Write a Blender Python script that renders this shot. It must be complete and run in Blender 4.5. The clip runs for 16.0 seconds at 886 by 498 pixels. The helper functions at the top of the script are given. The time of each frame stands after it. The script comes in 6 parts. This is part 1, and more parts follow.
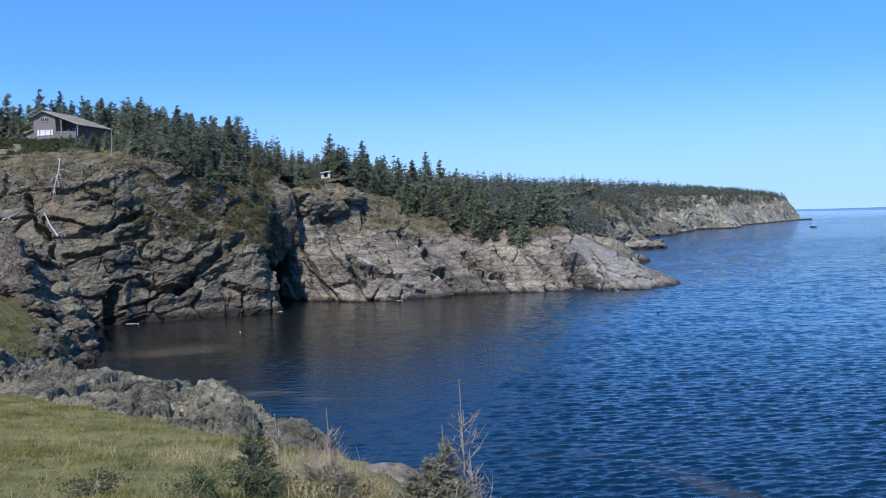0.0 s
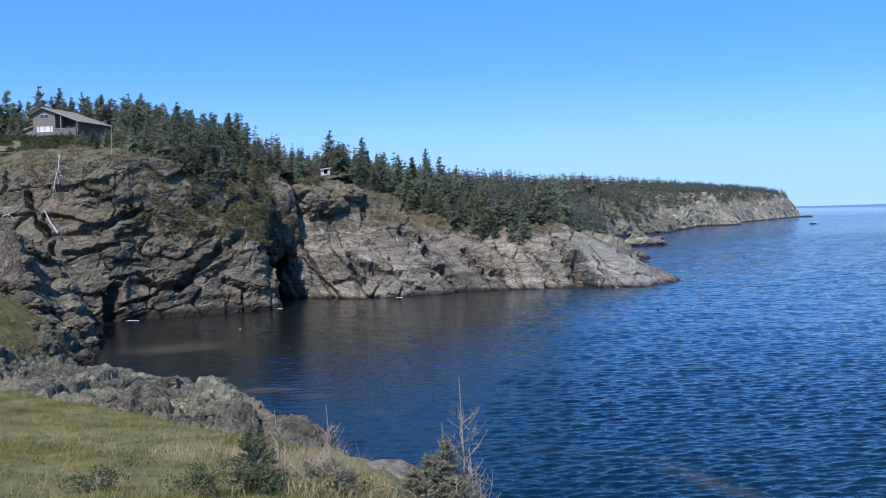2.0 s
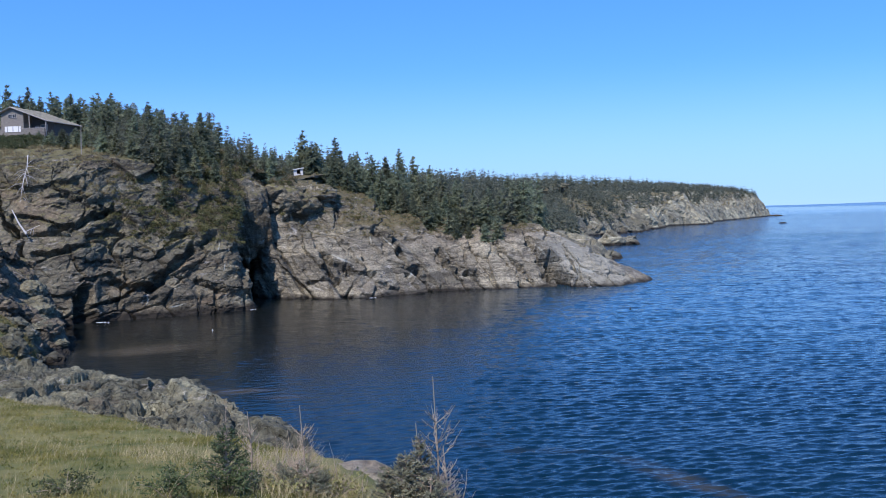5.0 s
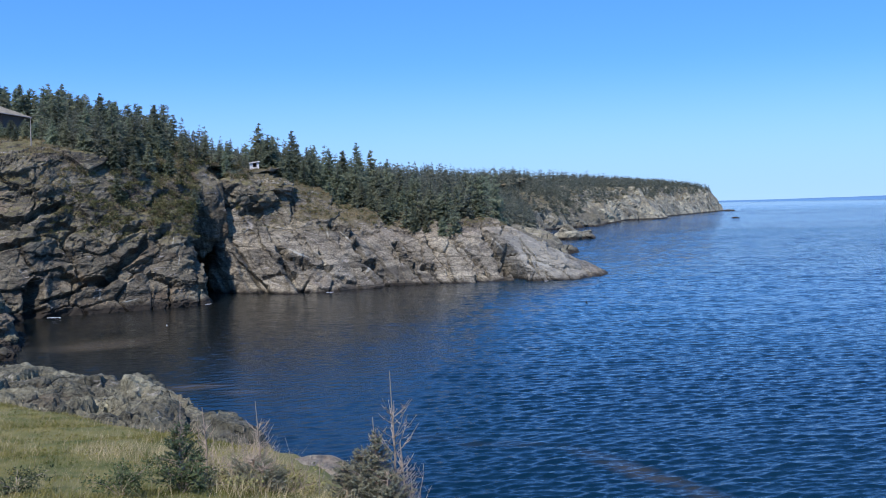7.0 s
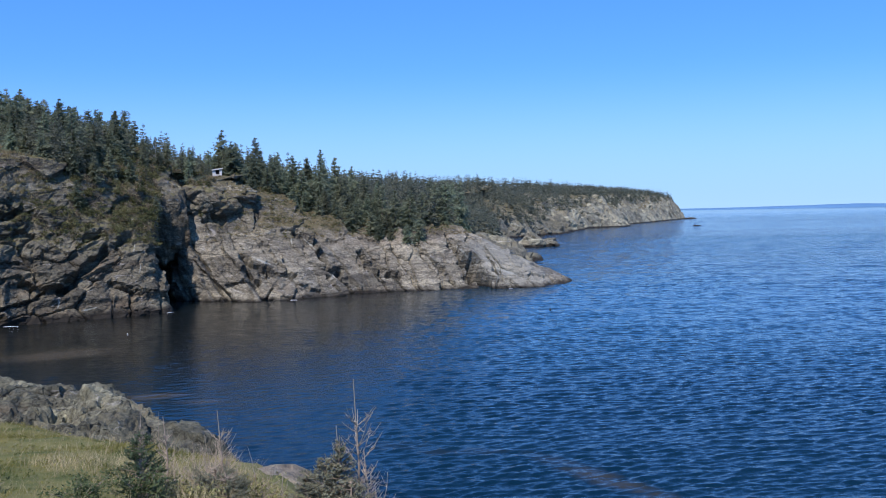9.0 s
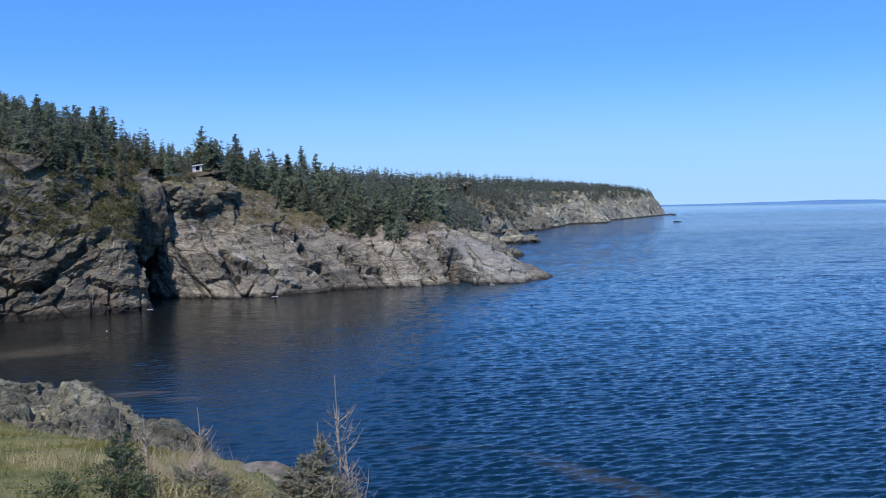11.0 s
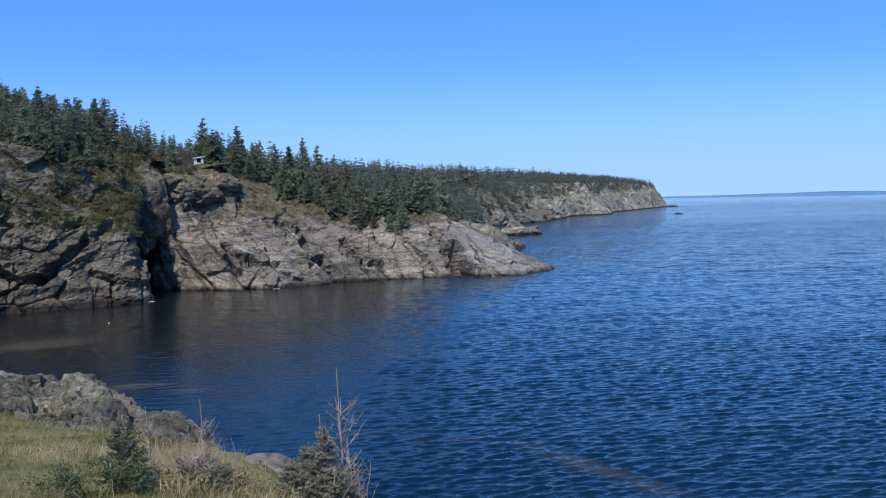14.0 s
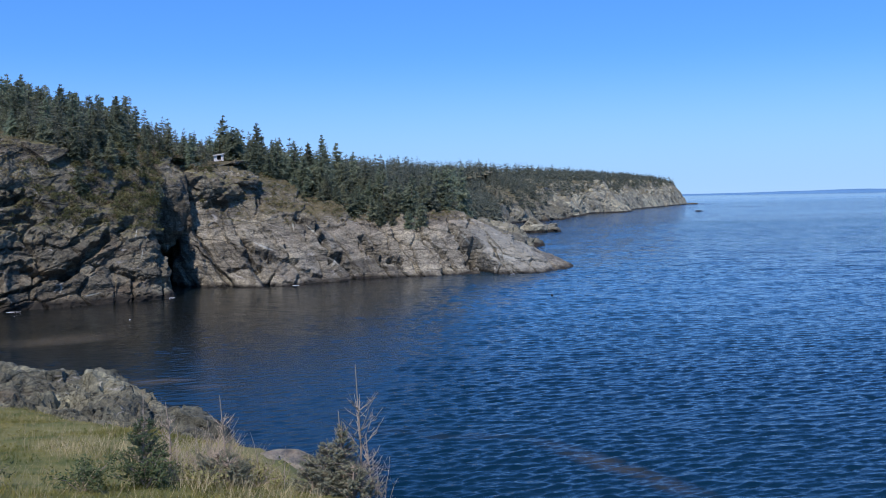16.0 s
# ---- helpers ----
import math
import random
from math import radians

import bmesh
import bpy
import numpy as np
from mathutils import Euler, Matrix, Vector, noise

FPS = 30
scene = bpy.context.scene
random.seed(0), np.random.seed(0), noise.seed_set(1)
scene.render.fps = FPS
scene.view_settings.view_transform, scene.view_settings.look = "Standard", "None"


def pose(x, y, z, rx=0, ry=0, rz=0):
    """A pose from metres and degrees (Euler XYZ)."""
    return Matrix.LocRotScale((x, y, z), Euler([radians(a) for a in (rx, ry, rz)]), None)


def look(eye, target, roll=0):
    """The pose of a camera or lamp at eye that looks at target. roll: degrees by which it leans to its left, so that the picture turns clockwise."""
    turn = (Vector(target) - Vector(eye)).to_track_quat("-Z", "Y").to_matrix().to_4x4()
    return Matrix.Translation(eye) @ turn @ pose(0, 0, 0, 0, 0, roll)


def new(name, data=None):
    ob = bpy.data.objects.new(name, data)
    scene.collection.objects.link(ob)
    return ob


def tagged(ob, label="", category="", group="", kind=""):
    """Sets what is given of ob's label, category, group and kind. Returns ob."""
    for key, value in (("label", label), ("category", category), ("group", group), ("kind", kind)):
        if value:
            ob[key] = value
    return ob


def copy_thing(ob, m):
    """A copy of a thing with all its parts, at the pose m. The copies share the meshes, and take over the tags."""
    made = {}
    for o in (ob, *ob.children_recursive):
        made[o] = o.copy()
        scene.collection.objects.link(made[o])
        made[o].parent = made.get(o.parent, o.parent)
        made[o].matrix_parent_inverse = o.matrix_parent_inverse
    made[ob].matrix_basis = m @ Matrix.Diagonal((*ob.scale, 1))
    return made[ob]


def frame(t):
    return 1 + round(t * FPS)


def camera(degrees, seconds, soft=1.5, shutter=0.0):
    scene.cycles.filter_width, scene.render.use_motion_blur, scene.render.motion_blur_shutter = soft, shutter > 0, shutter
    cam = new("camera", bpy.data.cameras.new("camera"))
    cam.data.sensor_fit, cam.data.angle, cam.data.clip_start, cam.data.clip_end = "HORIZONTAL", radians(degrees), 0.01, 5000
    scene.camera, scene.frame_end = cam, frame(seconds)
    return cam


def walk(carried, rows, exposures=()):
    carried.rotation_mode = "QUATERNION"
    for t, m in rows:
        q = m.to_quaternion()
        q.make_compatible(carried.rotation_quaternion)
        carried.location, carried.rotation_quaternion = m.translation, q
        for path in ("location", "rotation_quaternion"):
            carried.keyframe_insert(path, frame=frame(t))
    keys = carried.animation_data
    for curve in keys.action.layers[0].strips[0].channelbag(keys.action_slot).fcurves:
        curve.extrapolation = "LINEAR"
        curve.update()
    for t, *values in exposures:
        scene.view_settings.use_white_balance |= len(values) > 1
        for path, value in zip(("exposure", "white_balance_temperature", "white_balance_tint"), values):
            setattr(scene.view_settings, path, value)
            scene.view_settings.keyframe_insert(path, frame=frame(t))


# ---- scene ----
from mathutils.bvhtree import BVHTree

EXPOSURE, KELVIN, TINT, SKY_POWER, SUN_POWER = 0.22, 5850, 22, 0.42, 4.1

# ======== camera: a phone held by hand on a grassy headland, 12 m above the sea, panning right ========
EYE = 12.0
cam = camera(51.5, 16.0, 1.0)
ROWS = [  # seconds, yaw, pitch, lean to the right
    (0.0, 0.000, -2.090, 1.170), (0.5, -0.198, -2.302, 1.159), (1.0, -0.345, -2.396, 1.267), (1.5, -0.161, -2.353, 1.175),
    (2.0, -0.002, -2.286, 1.162), (2.5, -0.153, -2.274, 1.220), (3.0, -0.162, -2.285, 1.252), (3.2, -0.173, -2.221, 1.252),
    (5.5, -2.704, -2.426, 1.448), (6.0, -3.876, -2.583, 1.610), (6.5, -4.323, -2.713, 1.417), (7.0, -4.285, -2.739, 1.141),
    (7.5, -4.438, -2.696, 1.287), (8.0, -4.833, -2.643, 1.290), (8.5, -5.719, -2.483, 1.122), (9.0, -6.505, -2.309, 1.050),
    (9.5, -7.101, -2.003, 1.112), (10.0, -7.673, -2.217, 1.292), (12.5, -7.514, -2.698, 0.782), (13.0, -7.701, -2.738, 0.872),
    (13.5, -7.492, -2.883, 1.090), (14.0, -7.558, -3.061, 1.131), (14.5, -7.244, -2.959, 0.984), (15.0, -6.958, -3.025, 0.820),
    (15.5, -6.830, -3.013, 1.070), (16.0, -6.383, -3.211, 1.066),
]


def held(yaw, pitch, lean):
    """The phone sways a little to the right as the arms turn."""
    return pose(-0.0025 * yaw, 0, EYE, 0, 0, yaw) @ pose(0, 0, 0, 90 + pitch) @ pose(0, 0, 0, 0, 0, -lean)


walk(cam, [(t, held(yaw, pitch, lean)) for t, yaw, pitch, lean in ROWS], [(0, EXPOSURE + 0.05, KELVIN, TINT), (3.2, EXPOSURE + 0.05, KELVIN, TINT), (9, EXPOSURE - 0.05, KELVIN, TINT), (12.5, EXPOSURE - 0.15, KELVIN, TINT), (16, EXPOSURE - 0.18, KELVIN, TINT)])

# ======== light: clear morning sky, sun from the land side ========
SUN_AZ, SUN_EL = 208.0, 52.0  # degrees: azimuth clockwise from +y, height
sky_world = bpy.data.worlds.new("sky")
scene.world = sky_world
sky_world.use_nodes = True
wn = sky_world.node_tree
wn.nodes.clear()
sky_tex = wn.nodes.new("ShaderNodeTexSky")
sky_tex.sky_type = "NISHITA"
sky_tex.sun_disc = False
sky_tex.sun_elevation, sky_tex.sun_rotation = radians(SUN_EL), radians(SUN_AZ)
sky_tex.air_density, sky_tex.dust_density, sky_tex.ozone_density = 0.42, 0.0, 8.0
sky_bg = wn.nodes.new("ShaderNodeBackground")
sky_bg.inputs[1].default_value = SKY_POWER
sky_out = wn.nodes.new("ShaderNodeOutputWorld")
sky_hue = wn.nodes.new("ShaderNodeHueSaturation")
sky_hue.inputs["Hue"].default_value, sky_hue.inputs["Saturation"].default_value = 0.5048, 1.55
sky_even = wn.nodes.new("ShaderNodeGamma")
sky_even.inputs["Gamma"].default_value = 0.51
wn.links.new(sky_tex.outputs[0], sky_even.inputs["Color"])
wn.links.new(sky_even.outputs[0], sky_hue.inputs["Color"])
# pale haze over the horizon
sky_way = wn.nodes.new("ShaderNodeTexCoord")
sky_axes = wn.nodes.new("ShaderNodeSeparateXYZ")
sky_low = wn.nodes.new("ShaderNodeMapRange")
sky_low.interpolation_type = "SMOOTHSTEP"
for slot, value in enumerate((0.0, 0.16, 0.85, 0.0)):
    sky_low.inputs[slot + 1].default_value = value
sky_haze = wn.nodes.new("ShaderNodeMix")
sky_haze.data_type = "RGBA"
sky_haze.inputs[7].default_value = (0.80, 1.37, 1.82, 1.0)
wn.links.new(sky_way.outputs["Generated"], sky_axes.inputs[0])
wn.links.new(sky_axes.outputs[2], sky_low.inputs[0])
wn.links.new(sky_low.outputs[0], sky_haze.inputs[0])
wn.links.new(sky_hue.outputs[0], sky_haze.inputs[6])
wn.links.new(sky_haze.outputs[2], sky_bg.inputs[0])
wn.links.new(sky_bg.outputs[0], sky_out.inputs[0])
sun_data = bpy.data.lights.new("sun", "SUN")
sun_data.energy, sun_data.angle, sun_data.color = SUN_POWER, radians(0.53), (1.0, 0.93, 0.80)
sun = new("sun", sun_data)
sun_dir = Vector((math.sin(radians(SUN_AZ)) * math.cos(radians(SUN_EL)), math.cos(radians(SUN_AZ)) * math.cos(radians(SUN_EL)), math.sin(radians(SUN_EL))))
sun.matrix_world = look(sun_dir * 300, (0, 0, 0))

# ======== noise in arrays ========
_rng = np.random.RandomState(7)
_PERM = _rng.permutation(4096)
_GRAD = _rng.normal(size=(4096, 3))
_GRAD /= np.linalg.norm(_GRAD, axis=1)[:, None]
_RAND = _rng.rand(4096, 4)


def cell_hash(i, j, k):
    return _PERM[(_PERM[(_PERM[i & 4095] + j) & 4095] + k) & 4095]


def perlin(p):
    p = np.asarray(p, float)
    c = np.floor(p).astype(np.int64)
    f = p - c
    w = f * f * f * (f * (f * 6 - 15) + 10)
    out = 0.0
    for dx in (0, 1):
        for dy in (0, 1):
            for dz in (0, 1):
                g = _GRAD[cell_hash(c[:, 0] + dx, c[:, 1] + dy, c[:, 2] + dz)]
                d = f - (dx, dy, dz)
                k = (w[:, 0] if dx else 1 - w[:, 0]) * (w[:, 1] if dy else 1 - w[:, 1]) * (w[:, 2] if dz else 1 - w[:, 2])
                out = out + k * (g * d).sum(1)
    return out * 1.6


def fbm(p, octaves=4, gain=0.5):
    p = np.asarray(p, float)
    total, amp = 0.0, 1.0
    for o in range(octaves):
        total = total + amp * perlin(p * 2.0 ** o + 17.3 * o)
        amp *= gain
    return total


def cells(p, soft=0.11):
    """Random cells: how far apart the two nearest cell points are, random numbers and a random slant across the cell, blended over the joints."""
    p = np.asarray(p, float)
    c = np.floor(p).astype(np.int64)
    f1, f2 = np.full(len(p), 9.0), np.full(len(p), 9.0)
    who, other = np.zeros(len(p), np.int64), np.zeros(len(p), np.int64)
    way, way2 = np.zeros((len(p), 3)), np.zeros((len(p), 3))
    for dx in (-1, 0, 1):
        for dy in (-1, 0, 1):
            for dz in (-1, 0, 1):
                h = cell_hash(c[:, 0] + dx, c[:, 1] + dy, c[:, 2] + dz)
                q = p - (c + (dx, dy, dz) + _RAND[h, :3])
                d = np.sqrt((q ** 2).sum(1))
                closer, second = d < f1, (d >= f1) & (d < f2)
                other = np.where(closer, who, np.where(second, h, other))
                way2 = np.where(closer[:, None], way, np.where(second[:, None], q, way2))
                f2 = np.where(closer, f1, np.where(second, d, f2))
                who = np.where(closer, h, who)
                way = np.where(closer[:, None], q, way)
                f1 = np.where(closer, d, f1)
    own = 0.5 + 0.5 * smooth(0, soft, f2 - f1)
    slant = own * (way * (_RAND[(who * 7 + 3) & 4095, :3] - 0.5)).sum(1) + (1 - own) * (way2 * (_RAND[(other * 7 + 3) & 4095, :3] - 0.5)).sum(1)
    return f1, f2, own[:, None] * _RAND[who] + (1 - own[:, None]) * _RAND[other], slant


def smooth(a, b, x):
    t = np.clip((x - a) / (b - a), 0, 1)
    return t * t * (3 - 2 * t)


def spline(rows, count):
    """A smooth curve through rows of numbers, count steps, even in the first two columns."""
    r = np.asarray(rows, float)
    r = np.vstack([2 * r[0] - r[1], r, 2 * r[-1] - r[-2]])
    fine = []
    for i in range(1, len(r) - 2):
        t = np.linspace(0, 1, 24, endpoint=False)[:, None]
        a, b, c, d = r[i - 1], r[i], r[i + 1], r[i + 2]
        fine.append(0.5 * (2 * b + (c - a) * t + (2 * a - 5 * b + 4 * c - d) * t * t + (3 * b - a - 3 * c + d) * t ** 3))
    fine = np.vstack(fine + [r[-2][None]])
    s = np.concatenate([[0], np.cumsum(np.hypot(*np.diff(fine[:, :2], axis=0).T))])
    at = np.linspace(0, s[-1], count)
    return np.stack([np.interp(at, s, fine[:, k]) for k in range(fine.shape[1])], 1)


# ======== mesh helpers ========
def mesh_of(name, verts, faces, material, shade=False):
    me = bpy.data.meshes.new(name)
    verts = np.asarray(verts, np.float32)
    faces = np.asarray(faces, np.int32)
    n = faces.shape[1]
    me.vertices.add(len(verts))
    me.vertices.foreach_set("co", verts.ravel())
    me.loops.add(faces.size)
    me.loops.foreach_set("vertex_index", faces.ravel())
    me.polygons.add(len(faces))
    me.polygons.foreach_set("loop_start", np.arange(0, faces.size, n, dtype=np.int32))
    me.polygons.foreach_set("use_smooth", np.full(len(faces), shade))
    me.update(calc_edges=True)
    me.validate()
    if material:
        me.materials.append(material)
    return me


def grid_faces(ns, nu):
    i = np.arange(ns - 1)[:, None] * nu + np.arange(nu - 1)[None]
    return np.stack([i, i + nu, i + nu + 1, i + 1], -1).reshape(-1, 4)


def grid_normals(g):
    a = np.gradient(g, axis=0)
    b = np.gradient(g, axis=1)
    n = np.cross(a, b)
    return n / (np.linalg.norm(n, axis=2, keepdims=True) + 1e-9)


def part(name, bm, material, parent, label=""):
    me = bpy.data.meshes.new(name)
    bm.to_mesh(me)
    bm.free()
    me.materials.append(material)
    ob = new(name, me)
    ob.parent = parent
    if label:
        tagged(ob, label)
    return ob


def add_box(bm, lo, hi, m=None, bevel=0.0):
    made = bmesh.ops.create_cube(bm, size=1.0)["verts"]
    lo, hi = Vector(lo), Vector(hi)
    for v in made:
        v.co = Vector((lo[i] + (v.co[i] + 0.5) * (hi[i] - lo[i]) for i in range(3)))
    if bevel:
        edges = list({e for v in made for e in v.link_edges})
        made = bmesh.ops.bevel(bm, geom=edges, offset=bevel, segments=1, affect="EDGES")["verts"]
    if m is not None:
        bmesh.ops.transform(bm, matrix=m, verts=list({v for v in made}))
    return made


def add_tube(bm, path, radii, sides=6):
    """A tapered round stick along the points of path."""
    rings = []
    for k, p in enumerate(path):
        p = Vector(p)
        ahead = Vector(path[min(k + 1, len(path) - 1)]) - Vector(path[max(k - 1, 0)])
        ahead.normalize()
        side = ahead.cross(Vector((0.31, 0.2, 0.93))).normalized()
        up = side.cross(ahead)
        rings.append([bm.verts.new(p + radii[k] * (math.cos(a) * side + math.sin(a) * up)) for a in (2 * math.pi * j / sides for j in range(sides))])
    for a, b in zip(rings, rings[1:]):
        for j in range(sides):
            bm.faces.new((a[j], a[(j + 1) % sides], b[(j + 1) % sides], b[j]))
    bm.faces.new(rings[0][::-1])
    bm.faces.new(rings[-1])


def thing(name, label, category, group="", place=None):
    ob = tagged(new(name), label, category, group)
    if place is not None:
        ob.matrix_basis = place
    return ob


# ======== materials ========
def node_material(name):
    m = bpy.data.materials.new(name)
    m.use_nodes = True
    nt = m.node_tree
    nt.nodes.clear()
    out = nt.nodes.new("ShaderNodeOutputMaterial")
    bsdf = nt.nodes.new("ShaderNodeBsdfPrincipled")
    nt.links.new(bsdf.outputs[0], out.inputs[0])
    return m, nt, bsdf


def node(nt, kind, inputs=(), **settings):
    n = nt.nodes.new(kind)
    for key, value in settings.items():
        setattr(n, key, value)
    for key, value in dict(inputs).items():
        if isinstance(value, bpy.types.NodeSocket):
            nt.links.new(value, n.inputs[key])
        else:
            n.inputs[key].default_value = value
    return n


def noise_tex(nt, coords, scale, detail=5.0, rough=0.6, distort=0.0):
    return node(nt, "ShaderNodeTexNoise", {"Vector": coords, "Scale": scale, "Detail": detail, "Roughness": rough, "Distortion": distort}).outputs[0]


def ramp(nt, value, stops):
    r = node(nt, "ShaderNodeValToRGB", {0: value})
    e = r.color_ramp.elements
    while len(e) < len(stops):
        e.new(0.5)
    for k, (at, colour) in enumerate(stops):
        e[k].position = at
        e[k].color = (*colour, 1) if len(colour) == 3 else colour
    return r.outputs[0]


def mask(nt, value, lo, hi):
    return node(nt, "ShaderNodeMapRange", {0: value, 1: lo, 2: hi, 3: 0.0, 4: 1.0}, clamp=True).outputs[0]


def mix(nt, f, a, b, blend="MIX"):
    n = node(nt, "ShaderNodeMix", data_type="RGBA", blend_type=blend)
    for key, value in ((0, f), (6, a), (7, b)):
        if isinstance(value, bpy.types.NodeSocket):
            nt.links.new(value, n.inputs[key])
        else:
            n.inputs[key].default_value = (*value, 1) if isinstance(value, tuple) else value
    return n.outputs[2]


def calc(nt, op, a, b=0.0):
    return node(nt, "ShaderNodeMath", {0: a, 1: b}, operation=op).outputs[0]


def rock_material(name, dark, light, patch, turf=None, turf_low=4.0, turf_slope=0.62, tide=1.1, dip=(0.0, 0.0, 0.0), squash=(1, 1, 1), joints=0.35, streaks=()):
    """Jointed coastal rock: mottled stone, cracks, rust and lichen stains, a weedy tide band, turf on the ledges."""
    m, nt, bsdf = node_material(name)
    geo = node(nt, "ShaderNodeNewGeometry")
    pos = geo.outputs["Position"]
    turned = node(nt, "ShaderNodeMapping", {"Vector": pos, "Rotation": tuple(radians(a) for a in dip), "Scale": squash}).outputs[0]
    big = noise_tex(nt, turned, 0.16, 4, 0.6)
    mid = noise_tex(nt, turned, 0.8, 11, 0.74, 0.5)
    fine = noise_tex(nt, pos, 3.5, 9, 0.78)
    grain = noise_tex(nt, pos, 13.0, 6, 0.8)
    colour = ramp(nt, mid, [(0.30, dark), (0.52, tuple((a + b) / 2 for a, b in zip(dark, light))), (0.72, light)])
    colour = mix(nt, calc(nt, "MULTIPLY", mask(nt, big, 0.5, 0.66), 0.7), colour, patch)
    tone = node(nt, "ShaderNodeSeparateXYZ", {0: node(nt, "ShaderNodeTexVoronoi", {"Vector": mix(nt, 1.0, turned, node(nt, "ShaderNodeTexNoise", {"Vector": pos, "Scale": 0.8, "Detail": 3.0, "Roughness": 0.6}).outputs[1], "ADD"), "Scale": 0.42}, feature="F1").outputs[1]}).outputs[0]
    colour = mix(nt, 1.0, colour, ramp(nt, tone, [(0.0, (0.60, 0.60, 0.59)), (0.5, (1.0, 0.99, 0.95)), (1.0, (1.38, 1.36, 1.27))]), "MULTIPLY")
    speck = ramp(nt, fine, [(0.34, (0.34, 0.34, 0.34)), (0.5, (0.95, 0.95, 0.94)), (0.66, (1.65, 1.62, 1.55))])
    colour = mix(nt, 0.75, colour, speck, "MULTIPLY")
    pits = calc(nt, "MULTIPLY", mask(nt, fine, 0.44, 0.36), mask(nt, grain, 0.62, 0.40))
    colour = mix(nt, calc(nt, "MULTIPLY", pits, 0.6), colour, (0.04, 0.037, 0.032))
    lichen = mask(nt, noise_tex(nt, pos, 1.7, 8, 0.75), 0.60, 0.70)
    colour = mix(nt, calc(nt, "MULTIPLY", lichen, 0.45), colour, (0.36, 0.35, 0.30))
    rust = mask(nt, noise_tex(nt, turned, 0.33, 6, 0.7, 1.0), 0.60, 0.72)
    colour = mix(nt, calc(nt, "MULTIPLY", rust, 0.35), colour, (0.18, 0.12, 0.07))
    vein_at = noise_tex(nt, node(nt, "ShaderNodeMapping", {"Vector": turned, "Scale": (0.35, 1.0, 1.0)}).outputs[0], 0.55, 3, 0.5, 0.6)
    vein = calc(nt, "MULTIPLY", mask(nt, calc(nt, "ABSOLUTE", calc(nt, "SUBTRACT", vein_at, 0.5)), 0.012, 0.002), mask(nt, noise_tex(nt, pos, 0.3, 3), 0.52, 0.6))
    colour = mix(nt, calc(nt, "MULTIPLY", vein, 0.55), colour, (0.48, 0.45, 0.39))
    bent = mix(nt, 1.0, turned, node(nt, "ShaderNodeTexNoise", {"Vector": pos, "Scale": 0.8, "Detail": 3.0, "Roughness": 0.6}).outputs[1], "ADD")
    crack = node(nt, "ShaderNodeTexVoronoi", {"Vector": bent, "Scale": 0.55}, feature="DISTANCE_TO_EDGE").outputs[0]
    patchy = mask(nt, noise_tex(nt, pos, 0.35, 3), 0.46, 0.56)
    small_crack = node(nt, "ShaderNodeTexVoronoi", {"Vector": bent, "Scale": 1.7}, feature="DISTANCE_TO_EDGE").outputs[0]
    small_patchy = mask(nt, noise_tex(nt, pos, 0.6, 3), 0.42, 0.5)
    facets = node(nt, "ShaderNodeTexVoronoi", {"Vector": bent, "Scale": 1.1}, feature="F1").outputs[0]
    long_crack = node(nt, "ShaderNodeTexVoronoi", {"Vector": bent, "Scale": 0.21}, feature="DISTANCE_TO_EDGE").outputs[0]
    gap = calc(nt, "MULTIPLY", calc(nt, "MULTIPLY", calc(nt, "MAXIMUM", mask(nt, long_crack, 0.004, 0.028), mask(nt, noise_tex(nt, pos, 0.22, 3), 0.52, 0.58)), calc(nt, "MAXIMUM", mask(nt, crack, 0.005, 0.06), patchy)), calc(nt, "MAXIMUM", mask(nt, small_crack, 0.0, 0.05), small_patchy))
    colour = mix(nt, calc(nt, "MULTIPLY", calc(nt, "SUBTRACT", 1.0, gap), joints), colour, (0.045, 0.041, 0.036))
    for cx, cz, rx, rz, turn, strength in streaks:
        local = node(nt, "ShaderNodeMapping", {"Vector": pos, "Location": (cx, 0, cz), "Rotation": (0, radians(turn), 0), "Scale": (rx, 10000, rz)}, vector_type="TEXTURE").outputs[0]
        near = calc(nt, "ADD", node(nt, "ShaderNodeVectorMath", {0: local}, operation="LENGTH").outputs["Value"], calc(nt, "MULTIPLY", noise_tex(nt, pos, 2.6, 4, 0.7), 1.5))
        colour = mix(nt, calc(nt, "MULTIPLY", mask(nt, near, 1.55, 1.15), strength), colour, (0.46, 0.465, 0.39))
    sep = node(nt, "ShaderNodeSeparateXYZ", {0: pos}).outputs[2]
    wob = noise_tex(nt, pos, 0.5, 4)
    level = calc(nt, "ADD", sep, calc(nt, "MULTIPLY", wob, -1.4))
    colour = mix(nt, mask(nt, level, tide - 0.7, tide - 1.3), colour, (0.035, 0.03, 0.022))
    up = node(nt, "ShaderNodeSeparateXYZ", {0: geo.outputs["Normal"]}).outputs[2]
    if turf:
        lush = calc(nt, "ADD", up, calc(nt, "MULTIPLY", calc(nt, "SUBTRACT", noise_tex(nt, pos, 0.55, 6, 0.7), 0.5), 0.9))
        cover = calc(nt, "MULTIPLY", mask(nt, lush, turf_slope, turf_slope + 0.14), mask(nt, sep, turf_low, turf_low + 2.5))
        green = ramp(nt, noise_tex(nt, pos, 1.6, 7, 0.75), [(0.3, turf[0]), (0.5, turf[1]), (0.7, turf[2])])
        colour = mix(nt, cover, colour, green)
    nt.links.new(colour, bsdf.inputs["Base Color"])
    bsdf.inputs["Roughness"].default_value = 0.88
    bsdf.inputs["Specular IOR Level"].default_value = 0.25
